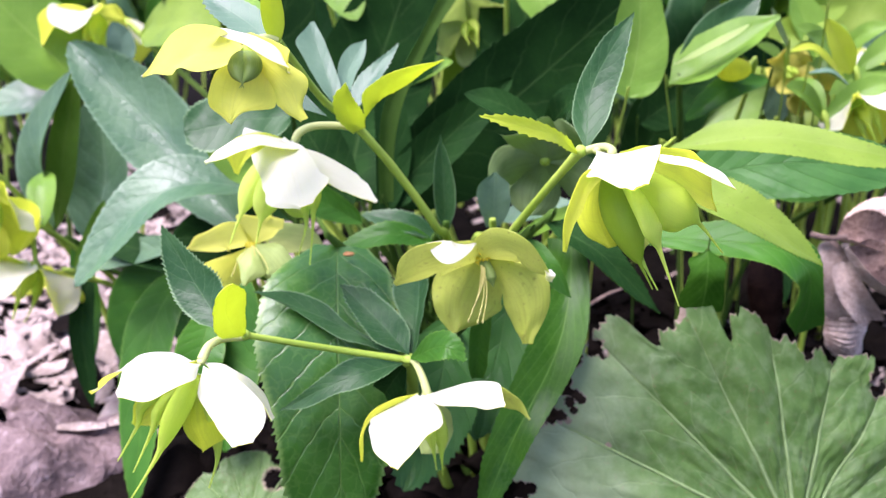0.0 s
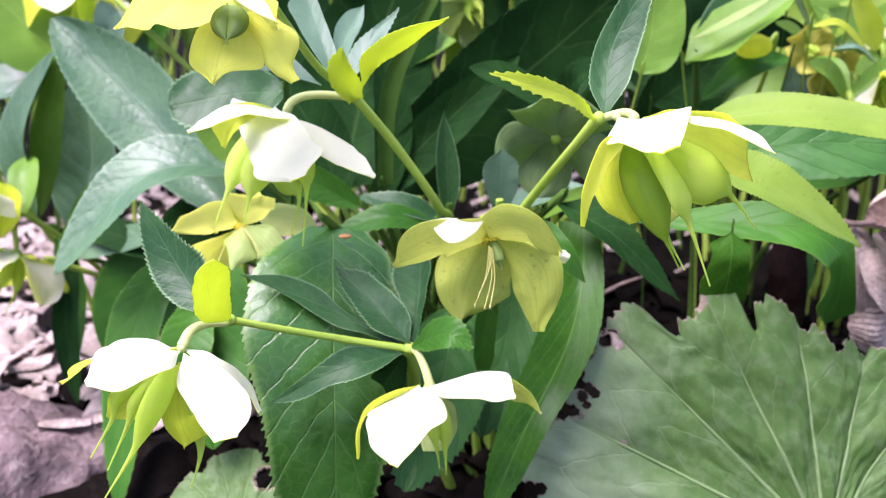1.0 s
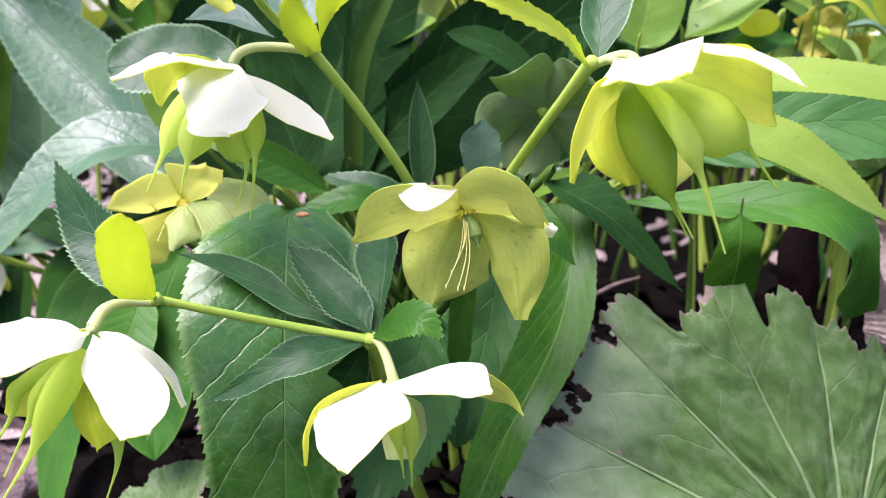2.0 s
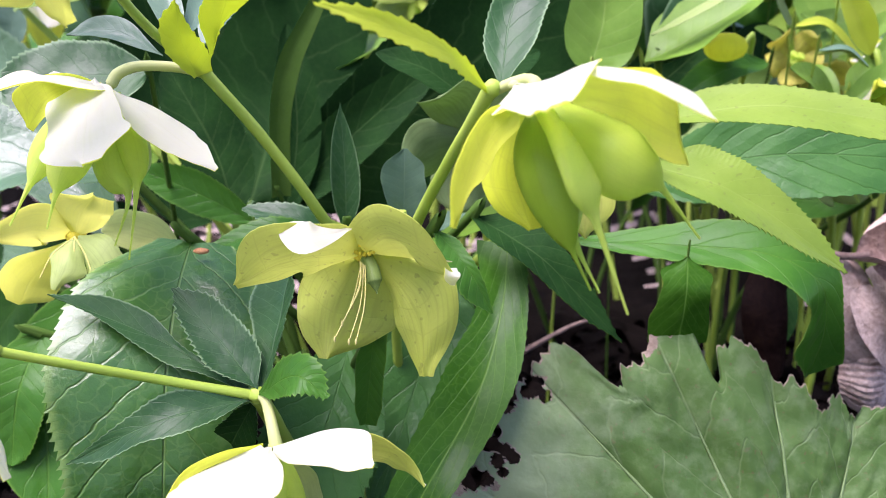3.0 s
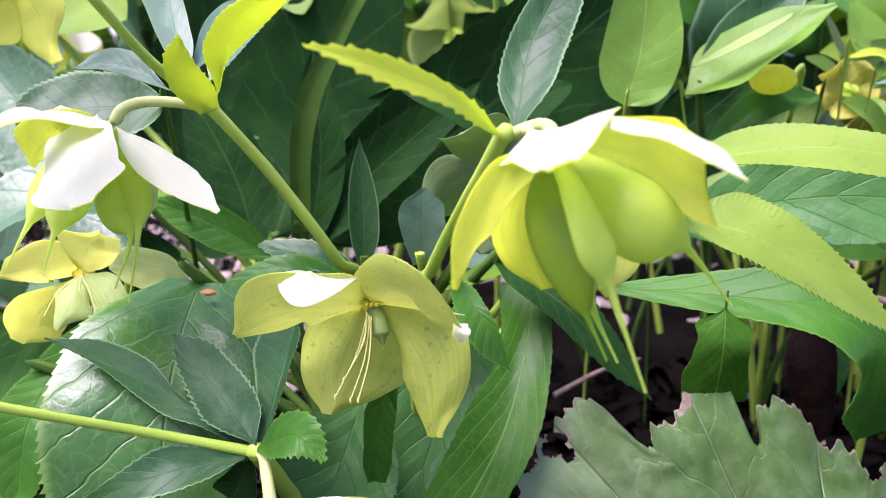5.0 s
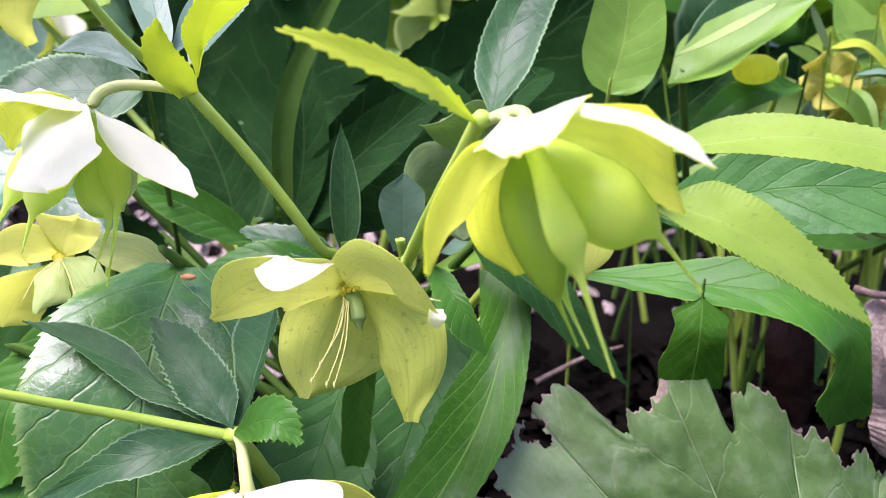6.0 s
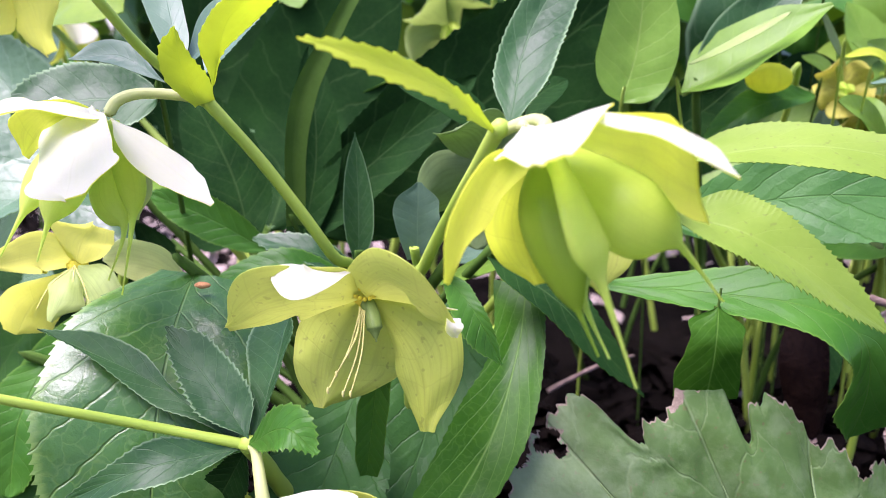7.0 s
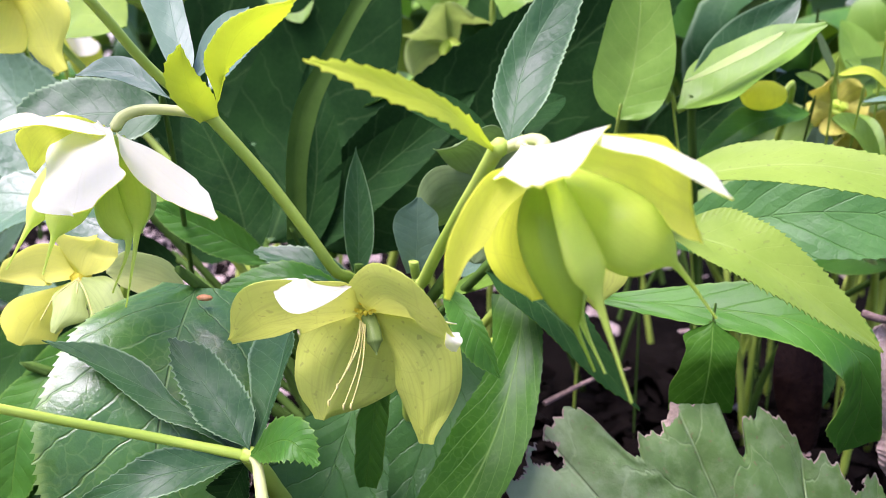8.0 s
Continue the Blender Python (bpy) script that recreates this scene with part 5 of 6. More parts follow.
leaf([(0.1030, 0.4100, 0.2279), (0.1083, 0.4150, 0.2488), (0.1103, 0.4200, 0.2844)], 0.0271, "fresh green upright hellebore leaf", (LIME, LIME), face=(0.1, -0.84, 0.42), seed=137, root=(0.1, 0.5, GZ), fold=0.2, shape=(0.4, 0.6), rows=40, stalk=0.0006)
folded = leaf([(0.1268, 0.4300, 0.2303), (0.1461, 0.4250, 0.2412), (0.1740, 0.4200, 0.2601)], 0.0267, "fresh green folded hellebore leaf with its sheen as a pale strip", (LIME, LIME), face=(0, -0.6, 0.8), root=(0.16, 0.5, GZ), seed=138, fold=0.3, edges=((0.0009, 0.0139, 0.0156, 0.0148, 0.0116, 0.002), (0, 0.0074, 0.0111, 0.008, 0.0069, 0)), stalk=0.0005)
# extra blade in petal colour that paints the sky highlight along the fold
blade("blade", folded, [(0.1275, 0.4240, 0.2406), (0.1409, 0.4190, 0.2484), (0.1579, 0.4140, 0.2580)], 0.0058, (0.0, -0.45, 0.9), (PETAL_GREEN, LIME), seed=191, fold=-0.2, shape=(0.7, 0.5), label="added pale strip, sky highlight in its colour")
leaf([(0.1814, 0.4500, 0.2290), (0.1601, 0.4430, 0.2260), (0.1371, 0.4350, 0.2128)], 0.0139, "mid green hellebore leaf with a pale underside fold", (MIDLEAF, LIME), face=(0.0, -0.7, 0.7), seed=140, root=(0.2, 0.55, GZ), fold=0.35, teeth=14, tooth=0.012, stalk=0.0005)
leaf([(0.1989, 0.4300, 0.2584), (0.2080, 0.4320, 0.2441), (0.2148, 0.4350, 0.2319)], 0.0111, "yellow-green upright bract leaf", (BRACT, BRACT), face=(-0.2, -0.9, 0.3), seed=167, root=(0.25, 0.56, GZ), fold=0.3, stalk=0.0005)
leaf([(0.1866, 0.4400, 0.2433), (0.1994, 0.4400, 0.2440), (0.2137, 0.4370, 0.2289)], 0.0052, "arching yellow-green bract leaf", (BRACT, LIME), face=(0.0, -0.6, 0.8), seed=171, root=(0.22, 0.54, GZ), stalk=0.0005)
leaf([(0.1915, 0.4280, 0.2340), (0.2007, 0.4250, 0.2347), (0.2098, 0.4250, 0.2280)], 0.0046, "small pale blue-green leaflet", (GLAUC, LIME), face=(0.0, -0.4, 0.9), seed=175, root=(0.23, 0.55, GZ), stalk=0.0005)
# sky sheen on this edge comes from the pale petal colour
leaf([(0.1954, 0.4900, 0.2623), (0.2000, 0.4880, 0.2514), (0.2060, 0.4860, 0.2390)], 0.0037, "narrow leaf edge with sky sheen in its pale colour", (PETAL_GREEN, LIME), face=(-0.2, -0.5, 0.85), seed=192, root=(0.22, 0.58, GZ), fold=0.1, stalk=0.0005)
leaf([(0.1867, 0.5100, 0.2404), (0.2019, 0.5150, 0.2368), (0.2232, 0.5200, 0.2312)], 0.0167, "broad hellebore leaf with deep shade in its colour", (LEAF, LEAF_UNDER), face=(0.0, -0.93, 0.2), seed=193, root=(0.22, 0.6, GZ), stalk=0.0005)
leaf([(0.1203, 0.4600, 0.2080), (0.1411, 0.4650, 0.2203), (0.1641, 0.4700, 0.2386)], 0.0251, "broad hellebore leaf with deep shade in its colour", (LEAF, LEAF_UNDER), face=(0.1, -0.93, 0.25), seed=194, root=(0.14, 0.55, GZ), shape=(0.5, 0.6), stalk=0.0005)
leaf([(0.2145, 0.4500, 0.2156), (0.2259, 0.4520, 0.2243), (0.2472, 0.4550, 0.2318)], 0.0172, "pale green hellebore leaf with a soft sheen", (LIME, LIME), face=(0.0, -0.6, 0.8), seed=188, root=(0.25, 0.56, GZ), fold=0.2, stalk=0.0005)

# left-hand group
leaf([(-0.0798, 0.4300, 0.1629), (-0.1282, 0.4600, 0.2123), (-0.1738, 0.4760, 0.2586)], 0.0405, DARK_LBL, (SHEEN, LEAF_UNDER), face=(-0.15, -0.75, 0.65), seed=151, teeth=20, tooth=0.012, fold=0.5)
leaf([(-0.0719, 0.4200, 0.1910), (-0.1104, 0.4050, 0.1931), (-0.1521, 0.3900, 0.1535)], 0.0335, "arching hellebore leaf with a pale sky sheen", (SHEEN, LIME), face=(-0.1, -0.5, 0.85), seed=152, teeth=18, tooth=0.016, fold=0.35)
leaf([(-0.0420, 0.3700, 0.2308), (-0.0629, 0.3650, 0.2300), (-0.0833, 0.3600, 0.2270)], 0.0263, DARK_LBL, (BLUE, LIME), face=(0.0, -0.8, 0.58), root=(-0.06, 0.45, GZ), stalk=0.0009, seed=153, teeth=14, tooth=0.025, fold=0.1, shape=(0.5, 0.4))
leaf([(-0.0576, 0.4200, 0.1987), (-0.0711, 0.4100, 0.2039), (-0.0878, 0.4000, 0.2168)], 0.0239, "fresh green hellebore leaf", (LIME, LIME), face=(0.0, -0.8, 0.6), seed=154)
L3 = leaf([(-0.2111, 0.5000, 0.1506), (-0.2111, 0.5000, 0.1975), (-0.1870, 0.5050, 0.2420)], 0.0256, DARK_LBL, (SHEEN, LIME), face=(-0.3, -0.6, 0.75), root=(-0.15, 0.55, GZ), seed=155, fold=0.5)
blade("blade", L3, [(-0.2121, 0.5060, 0.1507), (-0.2013, 0.5080, 0.1956), (-0.1862, 0.5070, 0.2402)], 0.0187, (0.1, -0.7, 0.7), (LIME, LIME), seed=172, fold=0.15, label="turned-up green half of the blade")
leaf([(-0.1997, 0.5200, 0.1373), (-0.1892, 0.5300, 0.1736), (-0.1874, 0.5350, 0.2260)], 0.0453, DARK_LBL, (SHEEN, LEAF_UNDER), face=(-0.1, -0.65, 0.75), root=(-0.14, 0.58, GZ), seed=156, fold=0.5)
leaf([(-0.1094, 0.4200, 0.1524), (-0.1251, 0.4000, 0.1224), (-0.1282, 0.3600, 0.0554)], 0.0248, "drooping mid green hellebore leaf", (MIDLEAF, LEAF_UNDER), face=(-0.1, -0.9, 0.35), seed=157, teeth=20, tooth=0.012, fold=0.15)
leaf([(-0.0714, 0.3800, 0.1616), (-0.0803, 0.3600, 0.1273), (-0.0766, 0.3400, 0.0947)], 0.0357, "drooping mid green hellebore leaf in shade", (MIDLEAF, LEAF_UNDER), face=(0.1, -0.9, 0.35), seed=158, fold=0.15)
leaf([(-0.1839, 0.4800, 0.1353), (-0.1854, 0.4600, 0.1056), (-0.1822, 0.4500, 0.0612)], 0.0132, "narrow drooping dark leaflet", (LEAF, LEAF_UNDER), face=(0.2, -0.9, 0.3), root=(-0.13, 0.54, GZ), seed=159, fold=0.3)
leaf([(-0.1846, 0.4600, 0.1387), (-0.1681, 0.4550, 0.1619), (-0.1574, 0.4500, 0.1797)], 0.0076, "narrow fresh green leaflet", (LIME, LIME), face=(0.2, -0.9, 0.3), root=(-0.13, 0.53, GZ), seed=160, fold=0.3)
leaf([(-0.2222, 0.6000, 0.2215), (-0.2455, 0.6000, 0.2521), (-0.2808, 0.6000, 0.2928)], 0.0595, "broad green leaf farther back", (LIME, LIME), face=(0.0, -0.6, 0.75), root=(-0.3, 0.7, GZ), seed=161)
leaf([(-0.2272, 0.6000, 0.2141), (-0.2571, 0.6000, 0.2190), (-0.2976, 0.6000, 0.2091)], 0.0317, "broad green leaf farther back", (SHEEN, LEAF_UNDER), face=(0.0, -0.7, 0.7), root=(-0.3, 0.7, GZ), seed=162)
leaf([(-0.1439, 0.5000, 0.2606), (-0.1185, 0.4800, 0.2664), (-0.0904, 0.4600, 0.2606)], 0.0345, "fresh green hellebore leaf", (PALEGREEN, LIME), face=(0.0, -0.8, 0.55), seed=163)
leaf([(-0.1262, 0.4600, 0.1366), (-0.1529, 0.4700, 0.1474), (-0.1813, 0.4800, 0.1520)], 0.0184, DARK_LBL, (LEAF, LEAF_UNDER), face=(0.0, -0.7, 0.7), seed=164)

leaf([(-0.0476, 0.5200, 0.3016), (-0.0327, 0.5000, 0.2801), (-0.0246, 0.4900, 0.2637)], 0.0229, "pale green leaf tip hanging in from above", (LIME, LIME), face=(0.0, -0.9, 0.35), root=(-0.03, 0.60, GZ), seed=165, shape=(0.5, 0.6))
leaf([(0.0587, 0.5200, 0.3006), (0.0706, 0.5000, 0.2778), (0.0776, 0.4900, 0.2571)], 0.0262, "pale green leaf tip hanging in from above", (LIME, LIME), face=(0.0, -0.9, 0.35), root=(0.06, 0.60, GZ), seed=166, shape=(0.5, 0.6))
leaf([(0.2015, 0.4900, 0.2000), (0.2014, 0.4900, 0.2093), (0.1992, 0.4900, 0.2217)], 0.0141, "small upright blue-green leaflet", (GLAUC, LEAF_UNDER), face=(0.0, -0.9, 0.3), root=(0.2, 0.56, GZ), seed=168)
leaf([(0.2291, 0.4700, 0.2066), (0.2395, 0.4700, 0.2194), (0.2590, 0.4700, 0.2274)], 0.0203, "fresh green hellebore leaf", (LIME, LIME), face=(0.0, -0.8, 0.5), root=(0.25, 0.54, GZ), seed=169)
leaf([(-0.1798, 0.5600, 0.2378), (-0.1777, 0.5600, 0.2521), (-0.1818, 0.5600, 0.2664)], 0.0177, "pale grey-green young leaf", (GLAUC, GLAUC), face=(0.0, -0.9, 0.3), root=(-0.12, 0.64, GZ), seed=170)
leaf([(0.2694, 0.5800, 0.2238), (0.2828, 0.5800, 0.2514), (0.2989, 0.5800, 0.2814)], 0.0367, "pale yellowish hellebore leaf farther back", (PALEGREEN, PALEGREEN), face=(0.0, -0.6, 0.8), root=(0.3, 0.64, GZ), seed=174, fold=0.25)
leaf([(0.2786, 0.5400, 0.2208), (0.2776, 0.5400, 0.2350), (0.2813, 0.5400, 0.2495)], 0.0156, "pale blue-green young leaf", (SHEEN, LIME), face=(0.0, -0.55, 0.85), root=(0.28, 0.6, GZ), seed=176)
leaf([(0.2682, 0.5500, 0.2093), (0.2484, 0.5600, 0.2432), (0.2362, 0.5700, 0.2703)], 0.0258, "light green hellebore leaf farther back", (LIME, LIME), face=(0.0, -0.65, 0.75), root=(0.27, 0.62, GZ), seed=177, fold=0.25)


# ---- big ragged leaf, low on the right ----
def ragged_leaf(name, centre, u_axis, normal, radius, label, root, rim_line, notches, holes, browns=(), seed=0, ribs=13):
    """A round, veined leaf of a coarser plant, with a gnawed rim and holes; the veins fan out from its stalk."""
    centre, nrm = vec(centre), vec(normal).normalized()
    ux = vec(u_axis)
    ux = (ux - ux.dot(nrm) * nrm).normalized()
    uy = nrm.cross(ux)
    ob = thing(name, centre, label, "leaf")
    na, nr = 760, 150
    grid = []

    def turn_at(f):
        # three quarters of the columns lie on the upper, gnawed side
        return 0.9 * f / 0.06 if f < 0.06 else 0.9 + 2.3 * (f - 0.06) / 0.74 if f < 0.8 else 3.2 + (2 * math.pi - 3.2) * (f - 0.8) / 0.2

    for i in range(nr + 1):
        s = (i / nr) ** 0.8
        row = []
        for k in range(na):
            q = turn_at(k / (na - 1))
            rim = width_at(rim_line, q / (2 * math.pi)) + 0.012 * noise.noise((math.cos(q) * 9, math.sin(q) * 9, seed))
            rim += 0.022 * noise.noise((q * 26, seed, 4)) + 0.018 * noise.noise((q * 45, seed, 6)) + 0.012 * noise.noise((q * 110, seed, 7))
            for at, depth, wide in notches:
                d = (q - at) / wide + 0.5 * noise.noise((q * 40, seed, 1))
                rim -= depth * math.exp(-min(abs(d), 4.0) ** 3) * (1 + 0.25 * noise.noise((q * 90, seed, 1)))
            near_rim = min(max((s - 0.72) / 0.28, 0.0), 1.0)
            soft = width_at(rim_line, q / (2 * math.pi))
            r = radius * s * (soft + (max(rim, 0.1) - soft) * near_rim ** 1.5)
            rib = abs(((q / (2 * math.pi) * ribs) % 1.0) - 0.5) * 2
            puff = (1 - rib ** 2) * 0.0022 * (1 + 0.6 * noise.noise((q * 5, s * 3, seed))) * min(1, s * 1.6) * radius / 0.1
            cup = -0.03 * r * s + 0.022 * radius * noise.noise((q * 3, s * 4, seed + 8)) + 0.006 * radius * noise.noise((q * 16, s * 13, seed + 2))
            row.append(centre + (ux * math.cos(q) + uy * math.sin(q)) * r + nrm * (puff + cup))
        grid.append(row)
    sh = Sheet()
    off = 0
    for side, slot in ((0.0, 0), (0.0005, 1)):
        off = len(sh.v)
        for row in grid:
            sh.v.extend([p - nrm * side for p in row])
        for i in range(nr):
            for k in range(na - 1):
                c = (grid[i][k] + grid[i + 1][k + 1]) / 2 - centre
                x, y = c.dot(ux) / radius, c.dot(uy) / radius
                gone = False
                rim_slot = slot
                for hx, hy, hr in holes:
                    d = math.hypot(x - hx, y - hy) / hr + 0.35 * noise.noise((x * 45, y * 45, seed + 5)) + 0.25 * noise.noise((x * 110, y * 110, seed + 6))
                    if d < 1:
                        gone = True
                    elif d < 1.12:
                        rim_slot = 2
                if gone:
                    continue
                for hx, hy, hr in browns:
                    if math.hypot(x - hx, y - hy) / hr + 0.6 * noise.noise((x * 30, y * 30, seed + 7)) < 1:
                        rim_slot = 2
                if i == nr - 1 and noise.noise((k * 0.11, seed, 2)) > -0.1:
                    rim_slot = 2
                f = [off + i * na + k, off + i * na + k + 1, off + (i + 1) * na + k + 1, off + (i + 1) * na + k]
                ph = turn_at(k / (na - 1)) / (2 * math.pi) * ribs + 0.5
                ph -= math.floor(ph)
                dp = (turn_at((k + 1) / (na - 1)) - turn_at(k / (na - 1))) / (2 * math.pi) * ribs
                t = [(ph, i / nr), (ph + dp, i / nr), (ph + dp, (i + 1) / nr), (ph, (i + 1) / nr)]
                if slot == 0:
                    f.reverse()
                    t.reverse()
                sh.f.append(f)
                sh.uv.extend(t)
                sh.mi.append(rim_slot)
    put("blade", sh.done("blade", centre), ob, (BIGLEAF, LEAF_UNDER, BITTEN))
    for j in range(ribs):
        q = 2 * math.pi * j / ribs
        if not 0.95 < q < 3.15:
            continue
        k = int((0.06 + 0.74 * (q - 0.9) / 2.3) * (na - 1))
        line = [grid[i][k] + nrm * 0.0001 for i in range(3, int(nr * (0.70 + 0.2 * (j * 0.37 % 1))), 14)]
        tube("vein", ob, line, 0.0010 * radius / 0.1, 0.0002, BIGVEIN, sides=6, rows=20)
    tube("stalk", ob, [vec(root), vec(root).lerp(centre, 0.55) + Vector((0, 0.015, -0.01)), centre - nrm * 0.002], 0.0032, 0.0026, STEM, rows=12)
    return ob


BIG_RIM = (0.8, 0.79, 0.779, 0.769, 0.759, 0.752, 0.745, 0.738, 0.731, 0.739, 0.701, 0.714, 0.75, 0.844, 0.931, 0.958, 0.969, 1.07, 1.067, 1.056, 1.062, 1.082, 1.083, 1.069, 1.051, 1.022, 0.993, 0.964, 0.938, 0.915, 0.891, 0.867, 0.844, 0.82, 0.797, 0.773, 0.75, 0.756, 0.762, 0.768, 0.774, 0.78, 0.786, 0.792, 0.798, 0.8, 0.8, 0.8, 0.8)
ragged_leaf("ragged_leaf", (0.1511, 0.3037, 0.0684), (1, 0, 0), (0.03, -0.957, 0.287), 0.105, "large matte grey-green leaf with a gnawed brown edge and holes", (0.17, 0.36, GZ), BIG_RIM,
            ((2.155, 0.13, 0.032), (2.07, 0.05, 0.05), (1.848, 0.15, 0.022), (1.805, 0.04, 0.03), (1.64, 0.05, 0.03), (1.50, 0.02, 0.05), (1.345, 0.03, 0.03), (2.52, 0.045, 0.035), (2.62, 0.02, 0.012), (2.40, 0.02, 0.015), (2.93, 0.05, 0.03), (1.10, 0.06, 0.03)),
            ((-0.715, 0.744, 0.029), (-0.737, 0.732, 0.020), (-0.685, 0.716, 0.017), (-0.792, 0.700, 0.020), (-0.838, 0.709, 0.012), (-0.802, 0.578, 0.018), (-0.781, 0.561, 0.020), (-0.822, 0.549, 0.020), (-0.806, 0.519, 0.015), (-0.891, 0.497, 0.032), (-0.853, 0.496, 0.023), (-0.917, 0.512, 0.015), (0.050, 0.712, 0.015), (0.064, 0.690, 0.019), (0.324, 0.597, 0.034), (0.333, 0.551, 0.034), (-1.005, 0.224, 0.033), (-0.974, 0.231, 0.025)),
            browns=((-0.411, 0.860, 0.033), (-0.443, 0.846, 0.021), (-1.011, 0.343, 0.012), (-0.684, 0.382, 0.010), (-0.768, 0.769, 0.015), (-0.830, 0.481, 0.014), (-0.928, 0.464, 0.014)), seed=4, ribs=19)
ragged_leaf("ragged_leaf", (-0.0679, 0.3300, 0.0654), (1, 0, 0), (-0.05, -0.7, 0.7), 0.0316, "pale grey-green gnawed leaf close to the soil", (-0.06, 0.40, GZ), (1.0, 1.0, 1.0),
            ((1.2, 0.15, 0.15), (2.2, 0.1, 0.1)), ((0.3, 0.6, 0.15),), seed=9)


scrap = lump("dead_petal_scrap", None, (0, 0, 0), (0.0022, 0.0012, 0.0009), ORANGE, 5)
scrap.location = (-0.0174, 0.3297, 0.1834)
tagged(scrap, "tiny shrivelled orange petal scrap lying on a leaf", "plant debris")

# ---- rock, dead leaves and twigs on the soil ----
def rock(at, size, label, seed):
    at = vec(at)
    out, uvs = [], []
    for i in range(65):
        a = math.pi * (0.01 + 0.98 * i / 64)
        ring = []
        for k in range(96):
            q = 2 * math.pi * k / 96
            d = Vector((math.sin(a) * math.cos(q), math.sin(a) * math.sin(q), -math.cos(a)))
            r = 1 + 0.16 * noise.noise(d * 1.6 + Vector((seed, 0, 0))) + 0.14 * noise.noise(d * 4 + Vector((seed, 4, 0))) + 0.05 * noise.noise(d * 11) + 0.02 * noise.noise(d * 26)
            ring.append(at + Vector((d.x * size[0], d.y * size[1], d.z * size[2])) * r)
        out.append(ring)
        uvs.append([(k / 96, i / 64) for k in range(96)])
    sh = Sheet()
    sh.grid(out, uvs, 0, closed=True)
    ob = put("rock", sh.done("rock", at), None, (ROCK,))
    ob.location = at
    return tagged(ob, label, "rock")


rock((-0.2255, 0.4350, -0.0145), (0.083, 0.058, 0.087), "weathered grey-brown rock half sunk in the soil", 2)


def dead_leaf(at, size, turn, label="", seed=0, mats=None, arch=0.35, width=0.5):
    """A dry, curled leaf lying on the soil."""
    at = vec(at)
    ob = thing("dead_leaf", at, label or "dry curled brown dead leaf on the soil", "dead leaf", "leaf litter")
    d = Vector((math.cos(turn), math.sin(turn), 0)) * size
    blade("blade", ob, [at - d * 0.5, at + Vector((0, 0, size * arch)), at + d * 0.5 + Vector((0, 0, size * arch * 0.3))], size * width, (0.1, -0.2, 1), mats or (DEAD, DEAD), seed=seed, fold=0.3, curl=-0.5 + (seed % 5) * 0.25, wave=0.12, rows=12, half=3)
    return ob


rnd = random.Random(11)
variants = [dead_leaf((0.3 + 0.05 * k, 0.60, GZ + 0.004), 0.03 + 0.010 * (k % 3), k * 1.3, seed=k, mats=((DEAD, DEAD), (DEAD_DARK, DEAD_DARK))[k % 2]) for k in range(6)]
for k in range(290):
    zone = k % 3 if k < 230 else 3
    # under the plants mostly the darkened leaves, which carry the shade in their colour
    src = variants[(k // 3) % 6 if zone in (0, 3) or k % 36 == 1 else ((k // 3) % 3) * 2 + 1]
    if zone == 0:
        x, y = rnd.uniform(-0.42, -0.08), rnd.uniform(0.48, 0.95)
    elif zone == 3:
        x, y = rnd.uniform(-1.0, -0.25), rnd.uniform(0.85, 1.9)
    elif zone == 1:
        x, y = rnd.uniform(0.05, 0.42), rnd.uniform(0.40, 0.65)
    else:
        x, y = rnd.uniform(-0.12, 0.12), rnd.uniform(0.36, 0.5)
    copy_thing(src, pose(x, y, GZ + 0.003 + 0.006 * rnd.random(), rnd.uniform(-25, 25), rnd.uniform(-25, 25), rnd.uniform(0, 360)))


def litter():
    """Small dry flakes and broken leaf bits, too many to tell apart."""
    r = random.Random(5)
    sh = Sheet()
    for k in range(2400):
        x, y = r.gauss(-0.27, 0.14), r.gauss(0.72, 0.20)
        while x > -0.05 or y < 0.44:
            x, y = r.gauss(-0.27, 0.14), r.gauss(0.72, 0.20)
        if k % 5 == 0:
            x, y = r.gauss(0.18, 0.14), r.gauss(0.52, 0.07)
        elif k % 5 == 1:
            x, y = r.gauss(-0.1, 0.7), r.gauss(0.9, 0.6)
            if y < 0.42 and -0.3 < x < 0.4:
                y = 0.9 - y
        size, q = r.uniform(0.005, 0.016), r.uniform(0, 6.28)
        d = Vector((math.cos(q), math.sin(q), r.uniform(-0.5, 0.5))) * size
        e = Vector((-math.sin(q), math.cos(q), r.uniform(-0.6, 0.6))) * size * r.uniform(0.3, 0.6)
        p = Vector((x, y, GZ + r.uniform(0.004, 0.014)))
        rows = [[p + d * (i - 1) + e * (j - 1) * (1.0 if i == 1 else 0.5) + Vector((0, 0, size * 0.3 * (1 - (j - 1) ** 2) + size * 0.15 * r.random())) for j in range(3)] for i in range(3)]
        sh.grid(rows, [[(j / 2, i / 2) for j in range(3)] for i in range(3)], 1 if k % 5 == 0 else 0)
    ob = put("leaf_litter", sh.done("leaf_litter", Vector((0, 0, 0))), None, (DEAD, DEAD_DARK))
    tagged(ob, "pale dry leaf fragments scattered over dark soil", "leaf litter", kind="stuff")


litter()

brown = thing("dead_leaf", (0.1699, 0.4, 0.1607), "dark brown dead leaf, shade in its colour, hanging over the soil", "dead leaf")
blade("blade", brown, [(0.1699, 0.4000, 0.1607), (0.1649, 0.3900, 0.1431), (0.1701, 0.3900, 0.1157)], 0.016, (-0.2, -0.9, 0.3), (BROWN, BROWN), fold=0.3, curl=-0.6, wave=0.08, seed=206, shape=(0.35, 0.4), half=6)
